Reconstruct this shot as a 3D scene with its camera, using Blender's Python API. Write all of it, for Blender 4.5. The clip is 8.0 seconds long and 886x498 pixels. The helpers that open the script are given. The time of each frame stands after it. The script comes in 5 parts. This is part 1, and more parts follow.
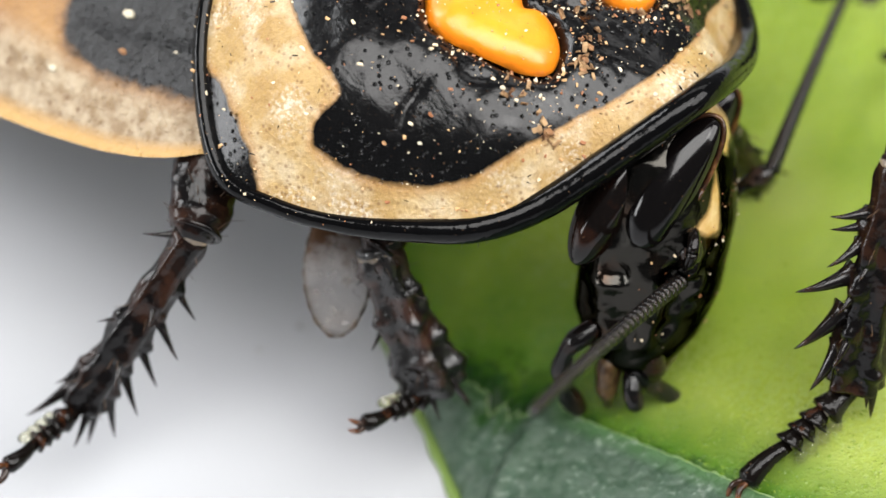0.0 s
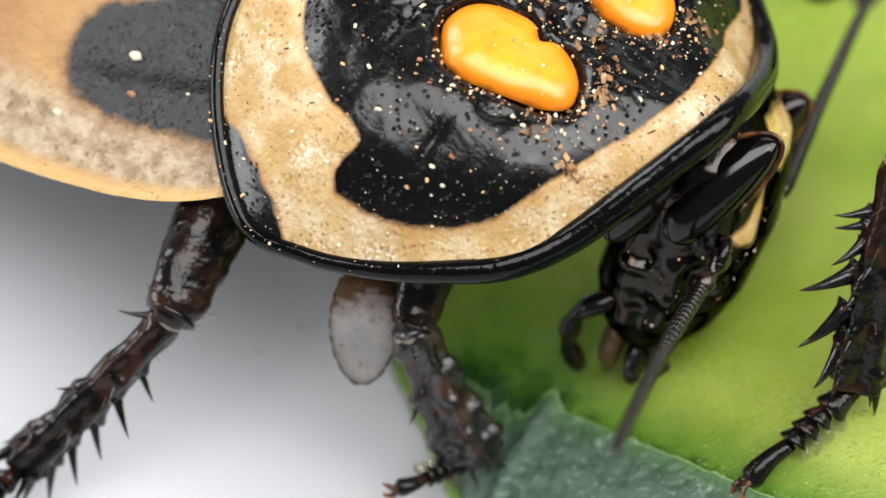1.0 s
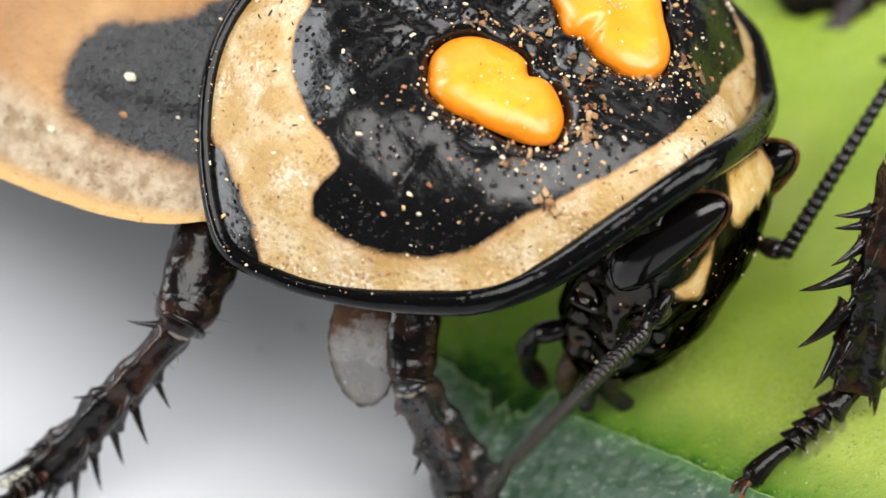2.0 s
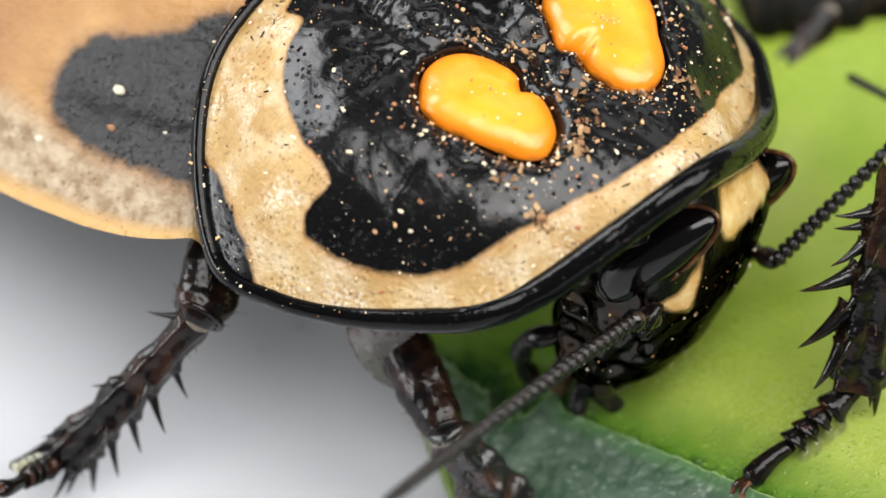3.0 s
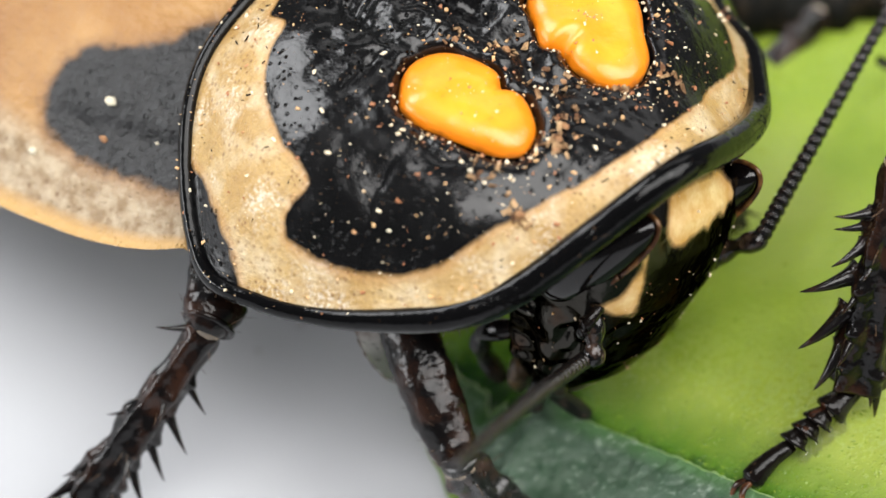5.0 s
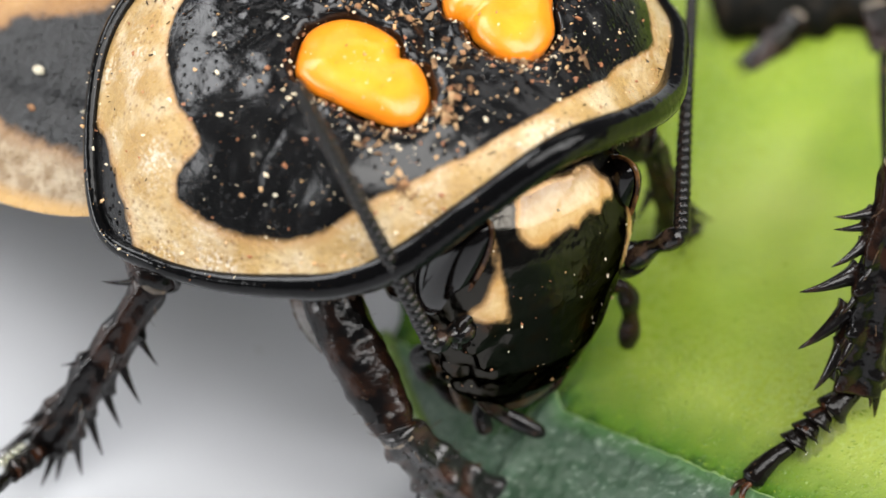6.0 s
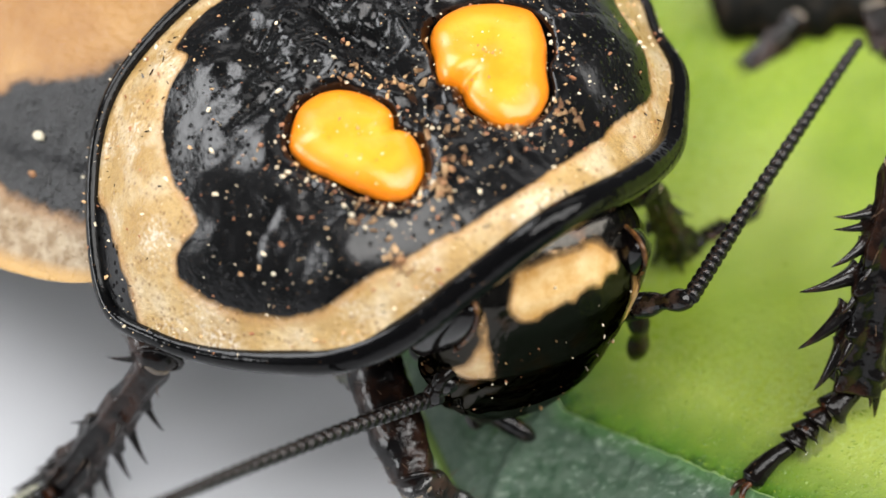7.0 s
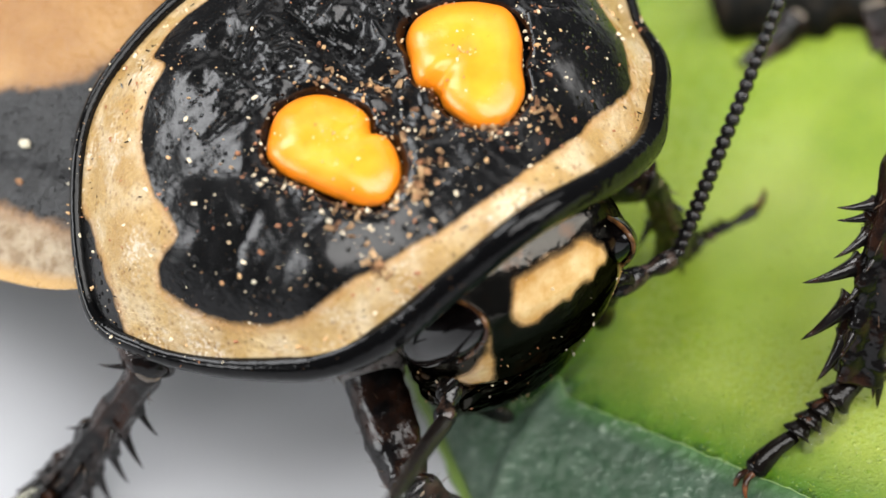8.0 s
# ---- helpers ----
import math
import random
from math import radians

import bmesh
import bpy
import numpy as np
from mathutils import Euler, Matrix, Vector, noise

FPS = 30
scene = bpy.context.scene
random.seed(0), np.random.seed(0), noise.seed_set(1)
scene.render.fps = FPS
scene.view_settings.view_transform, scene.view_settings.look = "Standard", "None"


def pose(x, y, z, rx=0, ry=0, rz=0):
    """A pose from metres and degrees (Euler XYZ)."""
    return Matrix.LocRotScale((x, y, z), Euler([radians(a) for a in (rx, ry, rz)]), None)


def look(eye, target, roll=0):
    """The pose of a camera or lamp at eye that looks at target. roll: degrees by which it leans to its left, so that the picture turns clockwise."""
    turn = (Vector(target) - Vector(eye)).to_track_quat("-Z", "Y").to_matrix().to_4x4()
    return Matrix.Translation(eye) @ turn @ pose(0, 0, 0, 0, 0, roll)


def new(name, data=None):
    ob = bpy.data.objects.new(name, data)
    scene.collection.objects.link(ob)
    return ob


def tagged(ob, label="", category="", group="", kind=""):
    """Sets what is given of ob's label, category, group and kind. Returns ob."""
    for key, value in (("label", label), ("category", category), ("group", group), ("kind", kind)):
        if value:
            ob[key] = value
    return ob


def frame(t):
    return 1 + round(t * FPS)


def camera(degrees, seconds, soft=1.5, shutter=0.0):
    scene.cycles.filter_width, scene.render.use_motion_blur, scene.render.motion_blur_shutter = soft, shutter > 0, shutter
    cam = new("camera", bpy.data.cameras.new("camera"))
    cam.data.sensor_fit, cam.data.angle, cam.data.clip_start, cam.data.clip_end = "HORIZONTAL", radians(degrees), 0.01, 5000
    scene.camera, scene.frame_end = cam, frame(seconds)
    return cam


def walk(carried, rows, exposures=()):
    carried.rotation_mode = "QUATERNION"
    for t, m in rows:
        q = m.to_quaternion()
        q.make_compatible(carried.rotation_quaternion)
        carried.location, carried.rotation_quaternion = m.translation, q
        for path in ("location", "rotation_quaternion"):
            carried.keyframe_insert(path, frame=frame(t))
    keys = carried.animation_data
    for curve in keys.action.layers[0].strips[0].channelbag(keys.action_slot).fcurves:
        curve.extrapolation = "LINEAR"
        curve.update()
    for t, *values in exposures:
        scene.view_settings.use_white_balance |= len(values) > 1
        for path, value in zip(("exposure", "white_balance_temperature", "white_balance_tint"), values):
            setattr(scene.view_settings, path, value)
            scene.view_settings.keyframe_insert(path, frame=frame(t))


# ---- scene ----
# ---------------------------------------------------------------- camera
cam = camera(18.0, 8.0, soft=1.5)
EYE, AIM = (0.0, -0.045445, 0.05916), (0.0, 0.0, 0.005)
walk(cam, [(0.0, look(EYE, AIM)), (8.0, look(EYE, AIM))])
cam.data.dof.use_dof = True
cam.data.dof.focus_distance = 0.0700
cam.data.dof.aperture_fstop = 54.0

# ---------------------------------------------------------------- light
world = bpy.data.worlds.new("studio")
scene.world = world
world.use_nodes = True
world.node_tree.nodes["Background"].inputs["Color"].default_value = (0.93, 0.96, 1.0, 1)
world.node_tree.nodes["Background"].inputs["Strength"].default_value = 0.13


def softbox(name, eye, aim, wide, high, watts, colour=(1, 1, 1)):
    data = bpy.data.lights.new(name, "AREA")
    data.shape, data.size, data.size_y, data.energy, data.color = "RECTANGLE", wide, high, watts, colour
    ob = new(name, data)
    ob.matrix_world = look(eye, aim)
    return ob


softbox("softbox_main", (0.025, -0.065, 0.185), (0, 0, 0.002), 0.20, 0.13, 0.64, (1.0, 0.985, 0.965))
softbox("softbox_right", (0.15, -0.02, 0.14), (0, 0, 0.0), 0.14, 0.12, 0.36, (1.0, 0.985, 0.965))
softbox("softbox_left", (-0.14, 0.08, 0.15), (0, 0, 0.0), 0.11, 0.09, 0.34, (0.97, 0.985, 1.0))
softbox("softbox_side", (-0.19, -0.02, 0.052), (0, 0, 0.0), 0.12, 0.06, 0.24, (0.97, 0.985, 1.0))
softbox("softbox_back", (0.03, 0.18, 0.16), (0, 0, 0.0), 0.22, 0.08, 0.09, (1.0, 0.99, 0.98))
scene.view_settings.exposure = 0.0

# ---------------------------------------------------------------- helpers
MM = 0.001
FLOOR = -3.6


class Graph:
    """A node material with a Principled surface; coordinates in millimetres of the object."""

    def __init__(self, name, colour=(0.5, 0.5, 0.5), rough=0.5, **more):
        self.mat = bpy.data.materials.new(name)
        self.mat.use_nodes = True
        self.nt = self.mat.node_tree
        self.bsdf = self.nt.nodes["Principled BSDF"]
        self.set(self.bsdf, {"Base Color": (*colour, 1), "Roughness": rough, **more})
        tc = self.nt.nodes.new("ShaderNodeTexCoord")
        self.co = self.node("ShaderNodeVectorMath", {0: tc.outputs["Object"], 1: (1000, 1000, 1000)}, operation="MULTIPLY").outputs[0]

    def set(self, node, inputs):
        for key, value in inputs.items():
            if isinstance(value, bpy.types.NodeSocket):
                self.nt.links.new(value, node.inputs[key])
            else:
                node.inputs[key].default_value = value

    def node(self, kind, inputs=(), **props):
        nd = self.nt.nodes.new(kind)
        for key, value in props.items():
            setattr(nd, key, value)
        self.set(nd, dict(inputs))
        return nd

    def noise(self, scale, detail=4.0, rough=0.55, lo=0.0, hi=1.0, vec=None):
        nd = self.node("ShaderNodeTexNoise", {"Vector": vec or self.co, "Scale": scale, "Detail": detail, "Roughness": rough})
        return self.ramp(nd.outputs[0], lo, hi) if (lo, hi) != (0.0, 1.0) else nd.outputs[0]

    def voronoi(self, scale, lo, hi, feature="F1"):
        nd = self.node("ShaderNodeTexVoronoi", {"Vector": self.co, "Scale": scale}, feature=feature)
        return self.ramp(nd.outputs["Distance"], lo, hi)

    def ramp(self, value, lo, hi):
        return self.node("ShaderNodeMapRange", {"Value": value, "From Min": lo, "From Max": hi}).outputs[0]

    def attr(self, name):
        return self.node("ShaderNodeAttribute", attribute_name=name).outputs["Fac"]

    def math(self, op, a, b=0.0):
        return self.node("ShaderNodeMath", {0: a, 1: b}, operation=op).outputs[0]

    def mix(self, fac, a, b):
        nd = self.node("ShaderNodeMix", {"Factor": fac}, data_type="RGBA")
        for slot, value in ((6, a), (7, b)):
            if isinstance(value, bpy.types.NodeSocket):
                self.nt.links.new(value, nd.inputs[slot])
            else:
                nd.inputs[slot].default_value = (*value, 1)
        return nd.outputs[2]

    def blend(self, fac, a, b):
        nd = self.node("ShaderNodeMix", {0: fac, 2: a, 3: b}, data_type="FLOAT")
        return nd.outputs[0]

    def bump(self, height, depth_mm, strength=1.0, prior=None):
        more = {"Normal": prior} if prior else {}
        return self.node("ShaderNodeBump", {"Height": height, "Distance": depth_mm * MM, "Strength": strength, **more}).outputs[0]

    def out(self, **inputs):
        names = {"colour": "Base Color", "rough": "Roughness", "normal": "Normal", "coat": "Coat Weight", "specular": "Specular IOR Level"}
        self.set(self.bsdf, {names[k]: v for k, v in inputs.items()})
        return self.mat


def mesh_part(name, verts, faces, material, parent=None, label="", values=None, smooth=True):
    """One mesh object from millimetres; values: named numbers on its points."""
    me = bpy.data.meshes.new(name)
    me.from_pydata([tuple(v) for v in np.asarray(verts, float) * MM], [], [tuple(f) for f in faces])
    for key, numbers in (values or {}).items():
        me.attributes.new(key, "FLOAT", "POINT").data.foreach_set("value", np.asarray(numbers, np.float32))
    me.materials.append(material)
    if smooth:
        me.polygons.foreach_set("use_smooth", [True] * len(me.polygons))
    me.update()
    ob = new(name, me)
    ob.parent = parent
    return tagged(ob, label)


def grid_faces(n, m, wrap=False):
    """Faces of n rows by m columns of points; wrap joins the last column to the first."""
    cols = m if wrap else m - 1
    return [(i * m + j, i * m + (j + 1) % m, (i + 1) * m + (j + 1) % m, (i + 1) * m + j) for i in range(n - 1) for j in range(cols)]


def loft(points, radii, seg=12, up=(0, 0, 1), caps=True):
    """A tube of elliptical rings along points; radii: one number or (sideways, upwards) per point."""
    pts = np.asarray(points, float)
    rad = np.array([(r, r) if np.isscalar(r) else r for r in radii], float)
    tan = np.gradient(pts, axis=0)
    tan /= np.linalg.norm(tan, axis=1)[:, None]
    side = np.cross(np.array(up, float), tan)
    side /= np.maximum(np.linalg.norm(side, axis=1), 1e-6)[:, None]
    top = np.cross(tan, side)
    a = np.linspace(0, 2 * np.pi, seg, endpoint=False)
    verts = (pts[:, None] + side[:, None] * (np.cos(a)[None, :, None] * rad[:, 0][:, None, None]) + top[:, None] * (np.sin(a)[None, :, None] * rad[:, 1][:, None, None])).reshape(-1, 3)
    faces = grid_faces(len(pts), seg, True)
    if caps:
        faces += [tuple(range(seg))[::-1], tuple(range((len(pts) - 1) * seg, len(pts) * seg))]
    return verts, faces


def join(pieces):
    verts, faces, k = [], [], 0
    for v, f in pieces:
        verts.append(v)
        faces += [tuple(i + k for i in q) for q in f]
        k += len(v)
    return np.concatenate(verts), faces


def spline(ctrl, n, closed=True):
    """n points of a Catmull-Rom curve through a few control points."""
    c = np.asarray(ctrl, float)
    m = len(c)
    t = np.linspace(0, m if closed else m - 1, n, endpoint=not closed)
    i = np.minimum(t.astype(int), m - 1 if closed else m - 2)
    f = (t - i)[:, None]
    pick = (lambda k: c[k % m]) if closed else (lambda k: c[np.clip(k, 0, m - 1)])
    p0, p1, p2, p3 = pick(i - 1), pick(i), pick(i + 1), pick(i + 2)
    return 0.5 * (2 * p1 + (p2 - p0) * f + (2 * p0 - 5 * p1 + 4 * p2 - p3) * f ** 2 + (3 * p1 - p0 - 3 * p2 + p3) * f ** 3)


def inside_distance(xy, poly):
    """Distance of points to a closed outline, negative inside it."""
    xy, a = np.asarray(xy, float), np.asarray(poly, float)
    b = np.roll(a, -1, axis=0)
    best, odd = np.full(len(xy), 1e9), np.zeros(len(xy), bool)
    for p, q in zip(a, b):
        d = q - p
        s = np.clip(((xy - p) @ d) / max(d @ d, 1e-12), 0, 1)
        best = np.minimum(best, np.linalg.norm(xy - p - s[:, None] * d, axis=1))
        cross = ((p[1] > xy[:, 1]) != (q[1] > xy[:, 1]))
        with np.errstate(divide="ignore", invalid="ignore"):
            odd ^= cross & (xy[:, 0] < d[0] * (xy[:, 1] - p[1]) / (d[1] if d[1] else 1e-12) + p[0])
    return np.where(odd, -best, best)


def wobble(x, y, z=0.0, scale=1.0):
    return np.array([noise.noise(Vector((a * scale, b * scale, z))) for a, b in zip(np.ravel(x), np.ravel(y))])


# ---------------------------------------------------------------- materials
def shell_material():
    """Pronotum: honey-tan margin with brown stipples, satin pitted black disc with two smooth glossy fields."""
    g = Graph("pronotum_shell", rough=0.3)
    edge = g.math("ADD", g.attr("pigment"), g.math("MULTIPLY", g.math("SUBTRACT", g.noise(1.6, 5), 0.5), 0.20))
    black = g.ramp(edge, 0.045, -0.045)
    tan = g.mix(g.noise(0.45, 4, lo=0.35, hi=0.68), (0.36, 0.215, 0.068), (0.51, 0.355, 0.155))
    tan = g.mix(g.noise(1.1, 5, lo=0.46, hi=0.68), tan, (0.56, 0.44, 0.27))
    crust = g.math("MULTIPLY", g.noise(0.6, 3, lo=0.50, hi=0.64), g.noise(9.0, 5, lo=0.46, hi=0.62))
    tan = g.mix(g.math("MULTIPLY", crust, 0.85), tan, (0.70, 0.62, 0.50))
    stip = g.math("MULTIPLY", g.voronoi(5.0, 0.32, 0.14), g.noise(0.7, 2, lo=0.40, hi=0.52))
    tan = g.mix(g.math("MULTIPLY", stip, 0.6), tan, (0.15, 0.065, 0.02))
    tan = g.mix(g.math("MULTIPLY", g.noise(5.5, 4, 0.6, lo=0.50, hi=0.63), 0.25), tan, (0.24, 0.135, 0.055))
    tan = g.mix(g.math("MULTIPLY", g.ramp(edge, 0.18, 0.02), 0.5), tan, (0.36, 0.16, 0.04))
    dusty = g.math("MULTIPLY", g.noise(1.3, 6, lo=0.5, hi=0.75), 0.06)
    dark = g.mix(dusty, (0.0018, 0.0018, 0.002), (0.03, 0.028, 0.027))
    dark = g.mix(g.math("MULTIPLY", g.noise(9.0, 4, lo=0.66, hi=0.74), 0.5), dark, (0.16, 0.10, 0.06))
    pits = g.voronoi(4.4, 0.10, 0.27)
    some = g.noise(0.5, 2, lo=0.30, hi=0.50)
    pit = g.math("SUBTRACT", 1.0, g.math("MULTIPLY", g.math("SUBTRACT", 1.0, pits), g.math("MULTIPLY", some, black)))
    nor = g.bump(pit, 0.22, 1.0)
    nor = g.bump(g.noise(1.3, 3), 0.12, g.blend(black, 0.25, 0.22), nor)
    leather = g.node("ShaderNodeVectorMath", {0: g.co, 1: (3.2, 5.6, 4.0)}, operation="MULTIPLY").outputs[0]
    nor = g.bump(g.noise(1.0, 3, 0.6, vec=leather), 0.04, g.blend(black, 0.3, 0.4), nor)
    rough = g.blend(black, g.ramp(g.noise(4.0, 4), 0.2, 0.9), g.ramp(g.noise(1.2, 5), 0.15, 1.0))
    nor = g.bump(g.noise(5.0, 5, 0.65), 0.10, g.blend(black, 0.9, 0.0), nor)
    rough = g.math("ADD", g.math("MULTIPLY", rough, 0.14), g.blend(black, 0.24, 0.17))
    return g.out(colour=g.mix(black, tan, dark), rough=rough, normal=nor, specular=0.36)


def wing_material():
    g = Graph("wing_case", rough=0.4)
    edge = g.math("ADD", g.attr("pigment"), g.math("MULTIPLY", g.math("SUBTRACT", g.noise(2.0, 5), 0.5), 0.5))
    black = g.ramp(edge, 0.12, -0.10)
    upper = g.mix(g.noise(0.5, 6, lo=0.35, hi=0.7), (0.25, 0.118, 0.032), (0.355, 0.195, 0.068))
    crust = g.mix(g.noise(2.2, 6, lo=0.38, hi=0.62), (0.39, 0.305, 0.20), (0.215, 0.14, 0.07))
    crust = g.mix(g.math("MULTIPLY", g.voronoi(3.2, 0.30, 0.14), g.noise(1.1, 3, lo=0.5, hi=0.62)), crust, (0.15, 0.08, 0.03))
    tan = g.mix(g.math("MULTIPLY", g.ramp(g.attr("side"), 0.80, 0.87), g.ramp(g.attr("side"), 0.985, 0.955)), upper, crust)
    tan = g.mix(g.ramp(g.attr("side"), 0.95, 0.985), tan, (0.45, 0.27, 0.09))
    tan = g.mix(g.ramp(edge, 0.4, 0.0), tan, (0.20, 0.10, 0.035))
    dark = g.mix(g.noise(1.5, 5, lo=0.4, hi=0.8), (0.002, 0.002, 0.0025), (0.013, 0.0125, 0.013))
    pit = g.math("MULTIPLY", g.math("SUBTRACT", 1.0, g.voronoi(5.5, 0.08, 0.34)), g.math("ADD", g.math("MULTIPLY", black, 0.7), g.math("MULTIPLY", g.ramp(g.attr("side"), 0.80, 0.87), 0.5)))
    nor = g.bump(g.math("SUBTRACT", 1.0, pit), 0.10, 0.6)
    nor = g.bump(g.noise(3.0, 5), 0.16, 0.8, nor)
    return g.out(colour=g.mix(black, tan, dark), rough=g.math("ADD", g.math("MULTIPLY", g.noise(2.0, 5), 0.25), 0.30), normal=nor)


def black_material(name, tint=(0.005, 0.005, 0.006), warm=(0.035, 0.018, 0.010), rough=0.22, rust=0.55, relief=0.05, scale=2.0, shine=0.4, spread=0.2):
    """Dark glossy cuticle with rusty-brown wear."""
    g = Graph(name, rough=rough)
    col = g.mix(g.noise(scale, 6, lo=rust, hi=rust + 0.2), tint, warm)
    col = g.mix(g.math("MULTIPLY", g.noise(7.0, 4, lo=0.68, hi=0.76), 0.5), col, (0.20, 0.12, 0.07))
    nor = g.bump(g.noise(scale * 1.6, 2), relief, 0.7)
    return g.out(colour=col, rough=g.math("ADD", g.math("MULTIPLY", g.noise(2.5, 3), spread), rough - spread * 0.5), normal=nor, specular=shine)


def shin_material():
    """Pitted black-brown cuticle with a satin sheen."""
    g = Graph("shin_cuticle", rough=0.22)
    col = g.mix(g.noise(1.3, 6, lo=0.50, hi=0.70), (0.0035, 0.003, 0.003), (0.040, 0.014, 0.007))
    flat = g.node("ShaderNodeVectorMath", {0: g.co, 1: (3.2, 6.5, 6.5)}, operation="MULTIPLY").outputs[0]
    cells = g.node("ShaderNodeTexVoronoi", {"Vector": flat, "Scale": 1.0}).outputs["Distance"]
    pit = g.ramp(cells, 0.08, 0.30)
    nor = g.bump(g.noise(2.0, 3), 0.10, 0.6)
    nor = g.bump(pit, 0.09, 0.9, nor)
    return g.out(colour=col, rough=g.math("ADD", g.math("MULTIPLY", g.noise(3.0, 4), 0.20), 0.20), normal=nor, specular=0.7)


def head_material():
    g = Graph("head_cuticle", rough=0.2)
    edge = g.math("ADD", g.attr("pigment"), g.math("MULTIPLY", g.math("SUBTRACT", g.noise(1.8, 3), 0.5), 0.26))
    pale = g.ramp(edge, 0.08, -0.10)
    cream = g.mix(g.noise(1.4, 4, lo=0.35, hi=0.7), (0.50, 0.29, 0.09), (0.70, 0.52, 0.28))
    cream = g.mix(g.math("MULTIPLY", g.ramp(edge, -0.25, 0.0), 0.7), cream, (0.40, 0.19, 0.05))
    dark = g.mix(g.noise(1.1, 5, lo=0.55, hi=0.8), (0.038, 0.036, 0.032), (0.065, 0.034, 0.020))
    g.set(g.bsdf, {"Metallic": g.math("SUBTRACT", 1.0, pale), "Specular Tint": g.mix(pale, (0.30, 0.30, 0.28), (1.0, 1.0, 1.0))})
    nor = g.bump(g.noise(1.9, 2), 0.08, 0.6)
    nor = g.bump(g.noise(14.0, 3), 0.006, 0.4, nor)
    return g.out(colour=g.mix(pale, dark, cream), rough=g.math("ADD", g.math("MULTIPLY", g.noise(4.0, 4), 0.22), 0.09), normal=nor, specular=0.6)


def spot_material():
    g = Graph("orange_tubercle", rough=0.33, **{"Specular IOR Level": 0.5, "Subsurface Weight": 0.06, "Subsurface Radius": (0.0006, 0.0003, 0.0001), "Coat Weight": 0.22, "Coat Roughness": 0.22})
    col = g.mix(g.noise(0.8, 4, lo=0.35, hi=0.65), (0.80, 0.245, 0.006), (0.86, 0.335, 0.018))
    col = g.mix(g.ramp(g.attr("radial"), 0.62, 0.98), col, (0.74, 0.205, 0.005))
    col = g.mix(g.ramp(g.math("ADD", g.attr("radial"), g.math("MULTIPLY", g.noise(1.5, 4), 0.12)), 1.03, 1.08), col, (0.09, 0.03, 0.006))
    col = g.mix(g.math("MULTIPLY", g.noise(5.0, 4, lo=0.68, hi=0.75), 0.6), col, (0.35, 0.12, 0.02))
    nor = g.bump(g.noise(1.3, 3), 0.12, 0.35)
    return g.out(colour=col, normal=g.bump(g.noise(16.0, 2), 0.008, 0.5, nor))


def flesh_material():
    g = Graph("green_flesh", rough=0.3, **{"Subsurface Weight": 0.8, "Subsurface Radius": (0.009, 0.010, 0.003)})
    col = g.mix(g.noise(0.35, 4, lo=0.35, hi=0.7), (0.19, 0.28, 0.024), (0.245, 0.335, 0.034))
    col = g.mix(g.noise(0.12, 3, lo=0.4, hi=0.65), col, (0.30, 0.37, 0.075))
    deep = g.ramp(g.math("ADD", g.attr("rind"), g.math("MULTIPLY", g.math("SUBTRACT", g.noise(1.4, 5), 0.5), 1.2)), 2.5, 0.3)
    col = g.mix(deep, col, (0.055, 0.145, 0.008))
    torn = g.ramp(g.math("ADD", g.attr("rind"), g.math("MULTIPLY", g.math("SUBTRACT", g.noise(2.2, 5), 0.5), 1.3)), 0.62, 0.15)
    col = g.mix(torn, col, (0.008, 0.042, 0.003))
    cut = g.ramp(g.attr("rind"), 7.0, 1.5)
    nor = g.bump(g.noise(5.0, 4), 0.08, 0.5)
    nor = g.bump(g.noise(9.0, 3, 0.6), 0.05, g.blend(cut, 0.3, 0.9), nor)
    nor = g.bump(g.voronoi(5.0, 0.34, 0.06), 0.07, g.math("MULTIPLY", cut, g.noise(1.3, 3, lo=0.42, hi=0.6)), nor)
    return g.out(colour=col, rough=g.math("ADD", g.math("MULTIPLY", g.noise(6.0, 4), 0.35), g.blend(cut, 0.22, 0.04)), normal=nor, specular=0.45)


